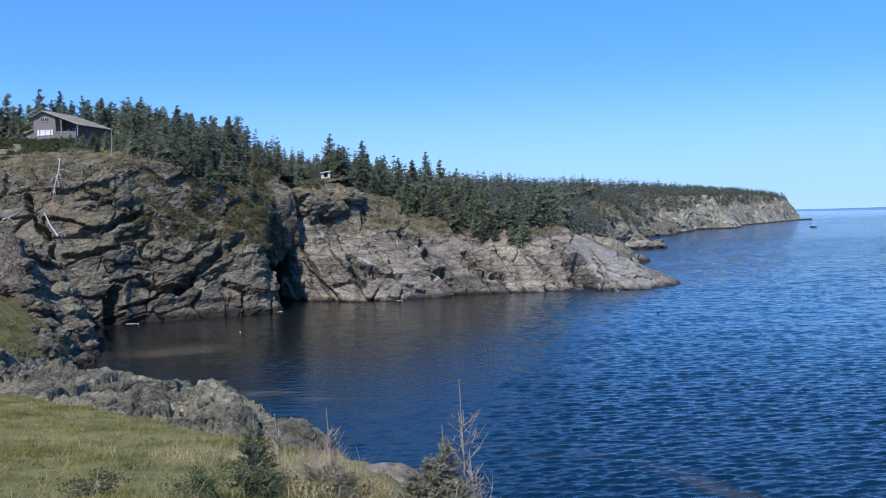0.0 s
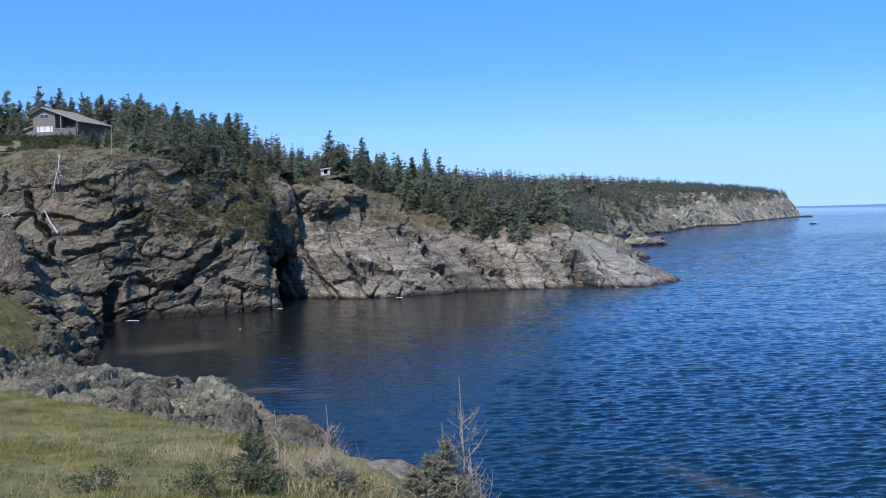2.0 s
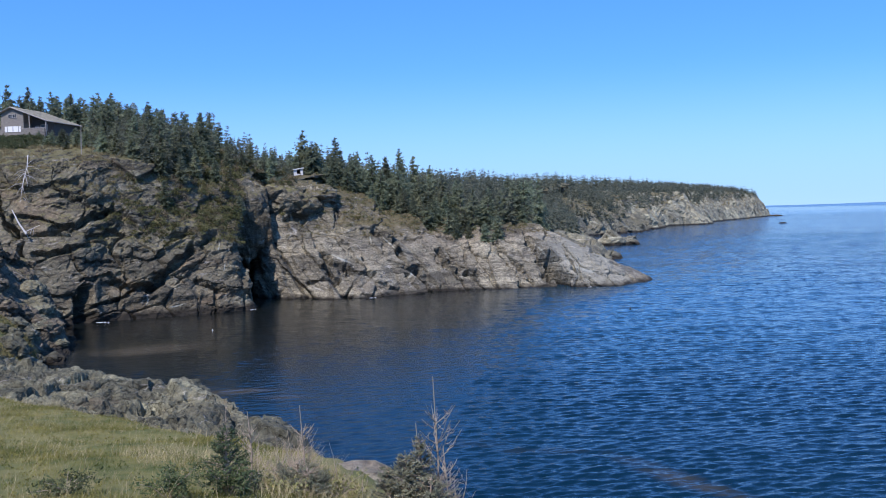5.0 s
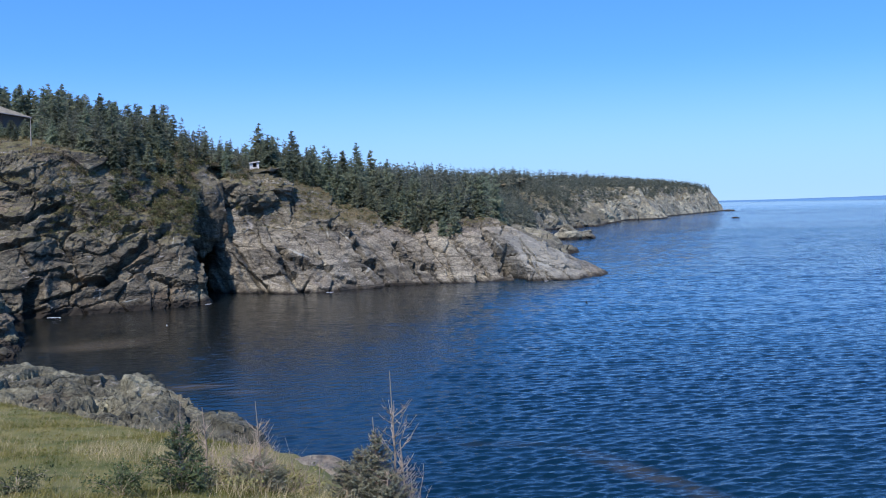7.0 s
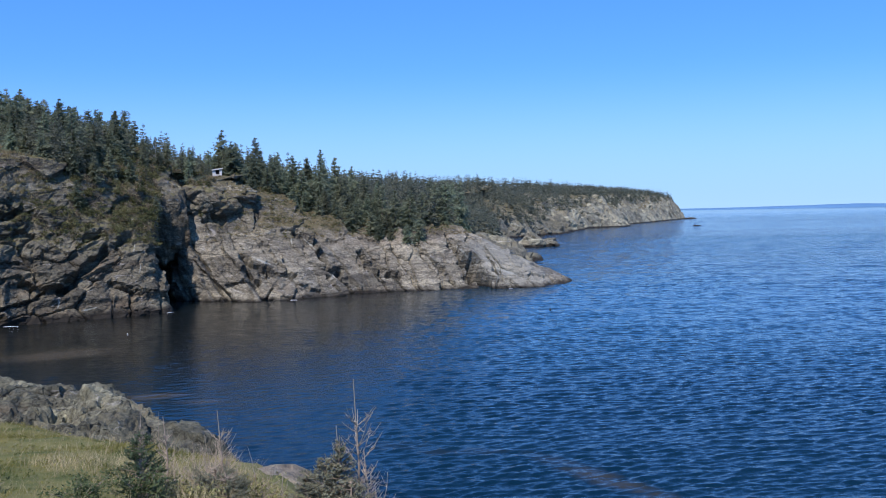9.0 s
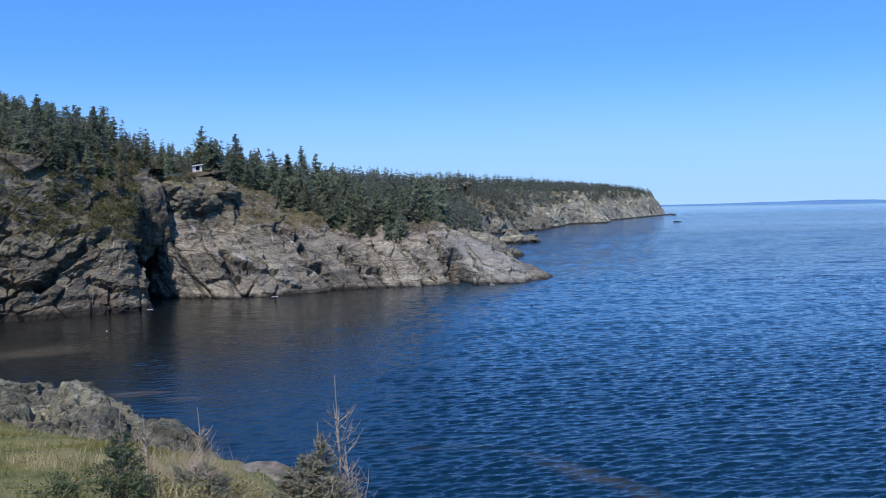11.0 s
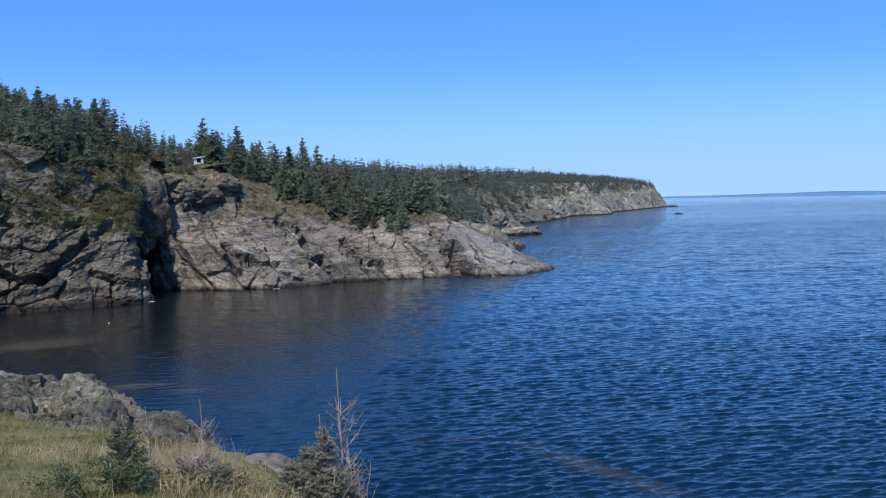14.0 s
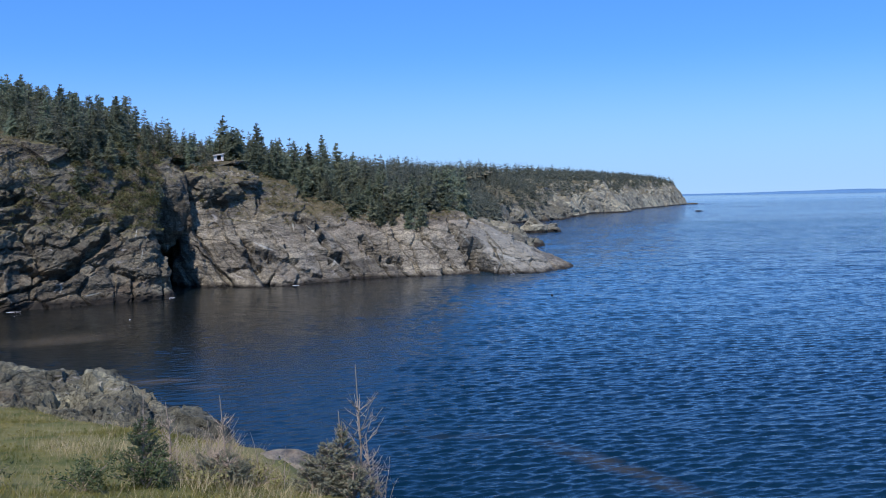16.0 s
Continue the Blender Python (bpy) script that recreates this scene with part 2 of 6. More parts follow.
    height = calc(nt, "ADD", calc(nt, "ADD", calc(nt, "SUBTRACT", calc(nt, "MULTIPLY", mid, 0.55), calc(nt, "MULTIPLY", facets, 0.55)), calc(nt, "MULTIPLY", fine, 0.34)), calc(nt, "ADD", calc(nt, "MULTIPLY", grain, 0.07), calc(nt, "MULTIPLY", gap, 0.22)))
    bump = node(nt, "ShaderNodeBump", {"Height": height, "Distance": 0.42, "Strength": 1.0})
    nt.links.new(bump.outputs[0], bsdf.inputs["Normal"])
    return m


def simple_material(name, a, b, scale=3.0, rough=0.8, bump=0.0, spec=0.3, per_object=0.0, per_island=0.0, stretch=(1, 1, 1), thin=0.0):
    """Two mottled tones with grain; may vary from object to object."""
    m, nt, bsdf = node_material(name)
    pos = node(nt, "ShaderNodeTexCoord").outputs["Object"]
    pos = node(nt, "ShaderNodeMapping", {"Vector": pos, "Scale": stretch}).outputs[0]
    n1 = noise_tex(nt, pos, scale, 6, 0.65)
    colour = ramp(nt, n1, [(0.32, a), (0.68, b)])
    for amount, source in ((per_object, ("ShaderNodeObjectInfo", "Random")), (per_island, ("ShaderNodeNewGeometry", "Random Per Island"))):
        if amount:
            r = node(nt, source[0]).outputs[source[1]]
            v = node(nt, "ShaderNodeMapRange", {0: r, 3: 1 - amount, 4: 1 + amount}).outputs[0]
            hue = node(nt, "ShaderNodeMapRange", {0: calc(nt, "FRACT", calc(nt, "MULTIPLY", r, 7.31)), 3: 0.5 - amount * 0.06, 4: 0.5 + amount * 0.06}).outputs[0]
            colour = node(nt, "ShaderNodeHueSaturation", {"Hue": hue, "Value": v, "Color": colour}).outputs[0]
    nt.links.new(colour, bsdf.inputs["Base Color"])
    bsdf.inputs["Roughness"].default_value = rough
    bsdf.inputs["Specular IOR Level"].default_value = spec
    if bump:
        nt.links.new(node(nt, "ShaderNodeBump", {"Height": noise_tex(nt, pos, scale * 4, 6), "Distance": bump, "Strength": 0.8}).outputs[0], bsdf.inputs["Normal"])
    if thin:
        glow_through = node(nt, "ShaderNodeBsdfTranslucent", {"Color": colour}).outputs[0]
        both = node(nt, "ShaderNodeMixShader", {0: thin, 1: bsdf.outputs[0], 2: glow_through}).outputs[0]
        nt.links.new(both, next(n for n in nt.nodes if n.type == "OUTPUT_MATERIAL").inputs[0])
    return m


TURF_DRY = ((0.08, 0.08, 0.032), (0.15, 0.135, 0.06), (0.25, 0.21, 0.12))
TURF_BROWN = ((0.07, 0.07, 0.03), (0.13, 0.11, 0.055), (0.19, 0.155, 0.09))
# white droppings and pale veins: x, z, half sizes, turn
DARK_STREAKS = ((-32.7, 2.2, 0.16, 0.9, 4, 0.65), (-29.6, 1.2, 1.5, 0.14, -10, 0.65), (-36.6, 0.5, 1.3, 0.16, 4, 0.65), (-24.6, 5.6, 0.12, 0.8, 8, 0.65), (-25.4, 8.2, 0.14, 0.7, -6, 0.65))
SLAB_STREAKS = ((-4.2, 7.4, 1.9, 0.20, 42, 0.65), (-7.0, 8.4, 0.2, 1.3, -12, 0.65), (-11.0, 5.4, 2.4, 0.22, 24, 0.65), (-1.0, 2.6, 0.3, 1.0, 30, 0.65), (20.0, 5.4, 2.0, 0.25, 50, 0.65), (26.5, 2.4, 3.0, 0.35, 16, 0.5), (27.0, 4.0, 12.0, 6.0, 18, 0.32))
MAT_ROCK_DARK = rock_material("dark_cliff_rock", (0.0938, 0.0845, 0.0631), (0.236, 0.217, 0.155), (0.18, 0.137, 0.0898), TURF_DRY, 6.5, 0.66, dip=(0, 8, 0), squash=(0.7, 0.5, 1.5), streaks=DARK_STREAKS)
MAT_ROCK_SLAB = rock_material("slab_cliff_rock", (0.111, 0.101, 0.0794), (0.374, 0.342, 0.26), (0.241, 0.209, 0.158), TURF_BROWN, 8.0, 0.50, tide=0.7, dip=(0, -58, 0), squash=(0.38, 0.35, 1.5), joints=0.6, streaks=SLAB_STREAKS)
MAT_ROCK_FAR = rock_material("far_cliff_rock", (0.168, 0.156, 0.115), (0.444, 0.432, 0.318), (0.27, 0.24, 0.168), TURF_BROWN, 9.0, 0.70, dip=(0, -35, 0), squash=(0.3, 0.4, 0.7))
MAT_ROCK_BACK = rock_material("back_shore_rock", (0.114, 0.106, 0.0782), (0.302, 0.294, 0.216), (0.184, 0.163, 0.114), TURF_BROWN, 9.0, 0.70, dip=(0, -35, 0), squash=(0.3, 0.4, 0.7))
MAT_ROCK_NEAR = rock_material("grey_shore_rock", (0.0886, 0.0863, 0.0602), (0.299, 0.291, 0.206), (0.199, 0.182, 0.123), TURF_DRY, 2.6, 0.86, dip=(0, 20, 25), squash=(0.9, 1.1, 1.4), joints=0.3)
MAT_ROCK_BROWN = rock_material("brown_broken_rock", (0.0797, 0.068, 0.0489), (0.234, 0.197, 0.144), (0.149, 0.133, 0.0952), TURF_DRY, 3.0, 0.84, squash=(1.2, 1.2, 1.5))
MAT_ROCK_BARE = rock_material("bare_brown_rock", (0.24, 0.205, 0.155), (0.54, 0.47, 0.36), (0.44, 0.36, 0.26), None, squash=(2, 2, 3))
MAT_GROUND = simple_material("forest_floor", (0.10, 0.095, 0.045), (0.25, 0.205, 0.115), 0.6, 0.95)
MAT_TURF = simple_material("meadow_soil", (0.085, 0.10, 0.025), (0.22, 0.19, 0.06), 1.5, 0.95, 0.05)
MAT_NEEDLE = simple_material("spruce_needles", (0.131, 0.162, 0.103), (0.285, 0.306, 0.191), 1.4, 0.75, 0, 0.2, per_object=0.35, thin=0.5)
MAT_NEEDLE_FAR = simple_material("far_spruce_needles", (0.107, 0.125, 0.0912), (0.234, 0.239, 0.166), 0.25, 0.8, 0, 0.15, per_island=0.3, thin=0.5)
MAT_NEEDLE_NEAR = simple_material("sapling_needles", (0.06, 0.095, 0.045), (0.17, 0.21, 0.105), 6.0, 0.6, 0, 0.3, per_island=0.3, thin=0.35)
MAT_BARK = simple_material("spruce_bark", (0.091, 0.0715, 0.0585), (0.221, 0.195, 0.169), 5.0, 0.9)
MAT_DEAD = simple_material("weathered_dead_wood", (0.264, 0.24, 0.216), (0.504, 0.468, 0.42), 6.0, 0.85, per_object=0.15)
MAT_DRIFT = simple_material("sun_bleached_driftwood", (0.375, 0.352, 0.323), (0.562, 0.54, 0.503), 4.0, 0.8)
MAT_TWIG = simple_material("dry_grey_twig", (0.24, 0.19, 0.135), (0.46, 0.375, 0.275), 20.0, 0.85, per_island=0.2)
MAT_GRASS = simple_material("dry_meadow_grass", (0.084, 0.106, 0.022), (0.336, 0.286, 0.085), 1.5, 0.75, 0, 0.2, per_island=0.25, thin=0.35)
MAT_GRASS_BANK = simple_material("dull_bank_grass", (0.143, 0.131, 0.045), (0.27, 0.225, 0.0975), 0.5, 0.8, 0, 0.2, per_island=0.3, thin=0.35)
MAT_LEAF = simple_material("shrub_leaf", (0.065, 0.092, 0.034), (0.15, 0.18, 0.07), 3.0, 0.6, 0, 0.3, per_island=0.35, thin=0.35)


def water_material():
    m, nt, bsdf = node_material("sea_water")
    pos = node(nt, "ShaderNodeNewGeometry").outputs["Position"]
    deep = ramp(nt, noise_tex(nt, pos, 0.03, 4), [(0.35, (0.0016, 0.0135, 0.026)), (0.65, (0.0022, 0.017, 0.032))])
    cover = None
    for cx, cy, rx, ry, turn, strength in KELP:
        local = node(nt, "ShaderNodeMapping", {"Vector": pos, "Location": (cx, cy, 0), "Rotation": (0, 0, radians(turn)), "Scale": (rx, ry, 1000)}, vector_type="TEXTURE").outputs[0]
        r = node(nt, "ShaderNodeVectorMath", {0: local}, operation="LENGTH").outputs["Value"]
        k = calc(nt, "MULTIPLY", mask(nt, r, 1.0, 0.25), strength)
        cover = k if cover is None else calc(nt, "MAXIMUM", cover, k)
    weed = calc(nt, "MULTIPLY", cover, mask(nt, noise_tex(nt, node(nt, "ShaderNodeMapping", {"Vector": pos, "Scale": (0.35, 1.0, 1.0)}).outputs[0], 0.9, 5, 0.65), 0.36, 0.55))
    # dark weedy cove bottom, with the cliff's dark reflection put into the same colour
    shoal_mirror_at = node(nt, "ShaderNodeMapping", {"Vector": pos, "Location": (-20.0, 98.0, 0), "Rotation": (0, 0, radians(20)), "Scale": (24, 34, 1000)}, vector_type="TEXTURE").outputs[0]
    shoal_mirror = mask(nt, calc(nt, "ADD", node(nt, "ShaderNodeVectorMath", {0: shoal_mirror_at}, operation="LENGTH").outputs["Value"], calc(nt, "MULTIPLY", noise_tex(nt, pos, 0.05, 4), 0.5)), 1.3, 0.75)
    sand_at = node(nt, "ShaderNodeMapping", {"Vector": pos, "Location": (32.0, 135.0, 0), "Rotation": (0, 0, radians(-8)), "Scale": (40, 75, 1000)}, vector_type="TEXTURE").outputs[0]
    sand = mask(nt, calc(nt, "ADD", node(nt, "ShaderNodeVectorMath", {0: sand_at}, operation="LENGTH").outputs["Value"], calc(nt, "MULTIPLY", noise_tex(nt, pos, 0.05, 4), 0.4)), 1.25, 0.75)
    deep = mix(nt, sand, deep, (0.004, 0.031, 0.056))
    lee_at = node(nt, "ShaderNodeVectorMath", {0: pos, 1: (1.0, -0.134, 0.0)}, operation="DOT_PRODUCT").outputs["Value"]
    lee_mirror = mask(nt, calc(nt, "ADD", lee_at, calc(nt, "MULTIPLY", noise_tex(nt, pos, 0.12, 4), 9.0)), 4.0, -6.0)
    # in the calm lee the mirrored cliff and trees are painted as darker water
    deep = mix(nt, calc(nt, "MULTIPLY", lee_mirror, mask(nt, node(nt, "ShaderNodeSeparateXYZ", {0: pos}).outputs[1], 55.0, 95.0)), deep, (0.006, 0.010, 0.011))
    colour = mix(nt, shoal_mirror, deep, (0.010, 0.012, 0.011))
    colour = mix(nt, calc(nt, "MULTIPLY", weed, 0.8), colour, (0.042, 0.039, 0.026))
    sandy = None
    for cx, cy, rx, ry, turn, strength in SHALLOWS:
        local = node(nt, "ShaderNodeMapping", {"Vector": pos, "Location": (cx, cy, 0), "Rotation": (0, 0, radians(turn)), "Scale": (rx, ry, 1000)}, vector_type="TEXTURE").outputs[0]
        r = calc(nt, "ADD", node(nt, "ShaderNodeVectorMath", {0: local}, operation="LENGTH").outputs["Value"], calc(nt, "MULTIPLY", noise_tex(nt, pos, 0.5, 5, 0.65), 0.8))
        k = calc(nt, "MULTIPLY", mask(nt, r, 1.45, 0.8), strength)
        sandy = k if sandy is None else calc(nt, "MAXIMUM", sandy, k)
    colour = mix(nt, sandy, colour, (0.085, 0.072, 0.052))
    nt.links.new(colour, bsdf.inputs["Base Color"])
    nt.links.new(node(nt, "ShaderNodeMapRange", {0: node(nt, "ShaderNodeSeparateXYZ", {0: pos}).outputs[1], 1: 90.0, 2: 320.0, 3: 0.03, 4: 0.09}).outputs[0], bsdf.inputs["Roughness"])
    bsdf.inputs["IOR"].default_value = 1.33
    wave_a = node(nt, "ShaderNodeMapping", {"Vector": pos, "Rotation": (0, 0, radians(-18)), "Scale": (0.6, 1.0, 1.0)}).outputs[0]
    wave_b = node(nt, "ShaderNodeMapping", {"Vector": pos, "Rotation": (0, 0, radians(24)), "Scale": (0.7, 1.0, 1.0)}).outputs[0]
    chop = calc(nt, "ADD", noise_tex(nt, wave_a, 0.8, 3, 0.6, 0.2), noise_tex(nt, wave_b, 1.05, 3, 0.6, 0.2))
    chop_size = node(nt, "ShaderNodeMapRange", {0: node(nt, "ShaderNodeSeparateXYZ", {0: pos}).outputs[1], 1: 60.0, 2: 190.0, 3: 0.02, 4: 0.5}).outputs[0]
    far_size = node(nt, "ShaderNodeMapRange", {0: node(nt, "ShaderNodeSeparateXYZ", {0: pos}).outputs[1], 1: 110.0, 2: 380.0, 3: 0.05, 4: 1.6}).outputs[0]
    ripple = noise_tex(nt, wave_b, 3.6, 4, 0.6, 0.2)
    far_chop = noise_tex(nt, node(nt, "ShaderNodeMapping", {"Vector": pos, "Scale": (1.3, 0.8, 1.0)}).outputs[0], 0.42, 4, 0.6, 0.2)
    swell = noise_tex(nt, wave_a, 0.12, 3, 0.5)
    gust = noise_tex(nt, node(nt, "ShaderNodeMapping", {"Vector": pos, "Scale": (0.42, 0.07, 1.0)}).outputs[0], 1.0, 3, 0.6)
    gust_size = node(nt, "ShaderNodeMapRange", {0: node(nt, "ShaderNodeSeparateXYZ", {0: pos}).outputs[1], 1: 130.0, 2: 450.0, 3: 0.0, 4: 0.9}).outputs[0]
    height = calc(nt, "ADD", calc(nt, "MULTIPLY", chop, chop_size), calc(nt, "ADD", calc(nt, "MULTIPLY", ripple, 0.07), calc(nt, "ADD", calc(nt, "MULTIPLY", far_chop, far_size), calc(nt, "ADD", calc(nt, "MULTIPLY", swell, 0.18), calc(nt, "MULTIPLY", gust, gust_size)))))
    calm = node(nt, "ShaderNodeMapRange", {0: noise_tex(nt, node(nt, "ShaderNodeMapping", {"Vector": pos, "Scale": (0.35, 1.0, 1.0)}).outputs[0], 0.02, 4, 0.6), 1: 0.35, 2: 0.6, 3: 0.75, 4: 1.0}).outputs[0]
    streak = mask(nt, noise_tex(nt, node(nt, "ShaderNodeMapping", {"Vector": pos, "Scale": (0.12, 1.0, 1.0)}).outputs[0], 0.006, 4, 0.6), 0.42, 0.6)
    offing = mask(nt, node(nt, "ShaderNodeSeparateXYZ", {0: pos}).outputs[1], 220.0, 500.0)
    calm = calc(nt, "MULTIPLY", calm, calc(nt, "SUBTRACT", 1.0, calc(nt, "MULTIPLY", calc(nt, "MULTIPLY", streak, offing), 0.7)))
    calm = calc(nt, "MULTIPLY", calm, calc(nt, "SUBTRACT", 1.0, calc(nt, "MULTIPLY", lee_mirror, 0.35)))
    glassy = mask(nt, node(nt, "ShaderNodeSeparateXYZ", {0: pos}).outputs[1], 1000.0, 1900.0)
    calm = calc(nt, "MULTIPLY", calm, calc(nt, "SUBTRACT", 1.0, calc(nt, "MULTIPLY", glassy, 0.985)))
    bump = node(nt, "ShaderNodeBump", {"Height": calc(nt, "MULTIPLY", height, calm), "Distance": 0.6, "Strength": 1.0})
    nt.links.new(bump.outputs[0], bsdf.inputs["Normal"])
    return m


# beds of weed and sand under the surface: x, y, half sizes, turn, strength
KELP = [(12.0, 38.6, 7.5, 1.15, -64, 1.0), (6.2, 45.2, 3.0, 0.6, -4, 0.5), (-11.5, 62.0, 3.0, 1.8, 10, 0.6), (-4.5, 55.0, 3.2, 1.4, 20, 0.35),
        (-26.0, 87.0, 7.5, 3.4, 35, 1.0), (3.0, 47.0, 3.0, 1.2, 0, 0.3)]
# pale sandy shallows
SHALLOWS = [(-24.5, 84.0, 5.6, 3.4, 28, 0.75), (-12.5, 63.0, 2.6, 1.3, 10, 0.6), (-9.0, 60.5, 2.0, 0.9, 0, 0.4)]
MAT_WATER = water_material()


def make_sea():
    """One sheet: real waves on the near water in a fan that widens outward, flat beyond, out to the horizon."""
    left, right, first, last, far = -0.52, 0.72, 26.0, 420.0, 9000.0
    ys = [first]
    while ys[-1] < last:
        ys.append(ys[-1] + 0.13 * max(ys[-1] / 45.0, 0.8) ** 1.02)
    ys = np.array(ys) * (last / ys[-1])
    ratio = np.linspace(left, right, 320)
    R, Y = np.meshgrid(ratio, ys, indexing="ij")
    step = np.broadcast_to(np.gradient(ys), R.shape)
    z = wave_height((R * Y).ravel(), Y.ravel(), step.ravel())
    z *= smooth(left, left + 0.04, R.ravel()) * smooth(right, right - 0.04, R.ravel()) * smooth(first, first + 2, Y.ravel()) * smooth(last, 330, Y.ravel())
    v = np.stack([(R * Y).ravel(), Y.ravel(), z], 1)
    f = grid_faces(len(ratio), len(ys))
    at = v[f[:, 0]]
    f = f[~((at[:, 1] > 175) & (at[:, 0] < 0.16 * at[:, 1]) | (at[:, 1] > 150) & (at[:, 0] < 0.0))]
    y0, y1 = ys[0], ys[-1]
    ring = np.array([(left * y0, y0, 0), (right * y0, y0, 0), (right * y1, y1, 0), (left * y1, y1, 0), (-far, -far, 0), (far, -far, 0), (far, far, 0), (-far, far, 0)])
    rim = np.array([(0, 4, 5, 1), (1, 5, 6, 2), (2, 6, 7, 3), (3, 7, 4, 0)]) + len(v)
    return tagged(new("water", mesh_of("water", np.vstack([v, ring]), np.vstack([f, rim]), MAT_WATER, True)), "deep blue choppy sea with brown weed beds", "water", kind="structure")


def wave_height(x, y, step):
    """Wind chop of many lengths and headings, weaker inside the cove; the shortest die out where the mesh is coarse."""
    r = np.random.RandomState(12)
    p = np.stack([x, y, 0 * x], 1)
    bend = fbm(p * 0.11, 2)
    z = np.zeros(len(x))
    for k in range(46):
        length = 0.30 * 4.6 ** (k / 45.0)
        head, phase = math.radians(99 + r.normal(0, 14)), r.uniform(0, 6.28)
        keep = smooth(2.3, 3.2, length / step)
        turn = (x * math.cos(head) + y * math.sin(head)) * 2 * math.pi / length + phase + r.normal(0, 0.9) * bend
        z += 0.0068 * length ** 0.35 * (2 * (0.5 + 0.5 * np.sin(turn)) ** 2.6 - 0.75) * keep
    for k in range(24):
        length = 1.5 * 8.0 ** (k / 23.0)
        head, phase = math.radians(96 + r.normal(0, 24)), r.uniform(0, 6.28)
        turn = (x * math.cos(head) + y * math.sin(head)) * 2 * math.pi / length + phase + r.normal(0, 0.8) * bend
        z += 0.0036 * length ** 0.5 * (2 * (0.5 + 0.5 * np.sin(turn)) ** 2.0 - 0.8) * smooth(2.3, 3.2, length / step) * smooth(55, 130, y)
    z = z * np.clip(0.95 + 0.3 * fbm(p * (0.03, 0.06, 1), 3), 0.65, 1.3)
    z += 0.15 * z * np.abs(z) / 0.06
    return z * (1 - 0.60 * smooth(3.0, -3.0, x - 0.134 * y + 3.5 + 3 * bend))


sea = make_sea()


# ======== land ========
def rock_relief(p, n, block, depth, squash, dip, rough=1.0, fine=1.0):
    """How far jointed rock stands proud of its rough face: tilted blocks of three sizes with hard edges, open joints between them, broken beds."""
    a = radians(dip)
    r = np.array([[math.cos(a), 0, math.sin(a)], [0, 1, 0], [-math.sin(a), 0, math.cos(a)]])
    q = (p @ r.T) * squash
    warp = np.stack([fbm(p / (block * 2.0) + k * 31, 2) for k in range(3)], 1)
    jag = np.stack([fbm(p / (block * 0.22) + k * 13, 2) for k in range(3)], 1)
    q = q + 0.035 * block * jag
    f1, f2, c, slant = cells((q + 0.25 * block * warp) / block, 0.075)
    g1, g2, e, slant2 = cells((q + 0.12 * block * warp) / (block * 0.40) + 11, 0.11)
    h1, h2, k, slant3 = cells(q / (block * 0.15) + 23, 0.22)
    out = depth * 0.60 * (c[:, 0] - 0.5) + depth * 1.15 * slant - depth * 0.60 * np.exp(-((f2 - f1) / 0.045) ** 2) * (c[:, 3] > 0.35)
    calm = 0.5 + 0.6 * smooth(-0.1, 0.5, warp[:, 2])
    out += calm * depth * (0.24 * (e[:, 0] - 0.5) + 0.60 * slant2 - 0.30 * np.exp(-((g2 - g1) / 0.075) ** 2) * (e[:, 3] > 0.55))
    out += calm * fine * depth * (0.09 * (k[:, 0] - 0.5) + 0.24 * slant3 - 0.07 * np.exp(-((h2 - h1) / 0.16) ** 2) * (k[:, 3] > 0.55))
    bed = q[:, 2] / (block * 0.9) + 0.5 * warp[:, 0] + 0.35 * c[:, 2]
    part_way = bed - np.floor(bed)
    out += depth * 0.36 * np.where(part_way < 0.88, 0.5 - part_way, -0.38 + (part_way - 0.88) * 7.3) * smooth(-0.3, 0.3, warp[:, 1]) * min(1.0, block / 4.0) ** 2
    out += depth * 0.4 * rough * fbm(p / (block * 2.6) + 5, 2, 0.4) + fine * depth * 0.05 * fbm(p / (block * 0.09), 2)
    return out


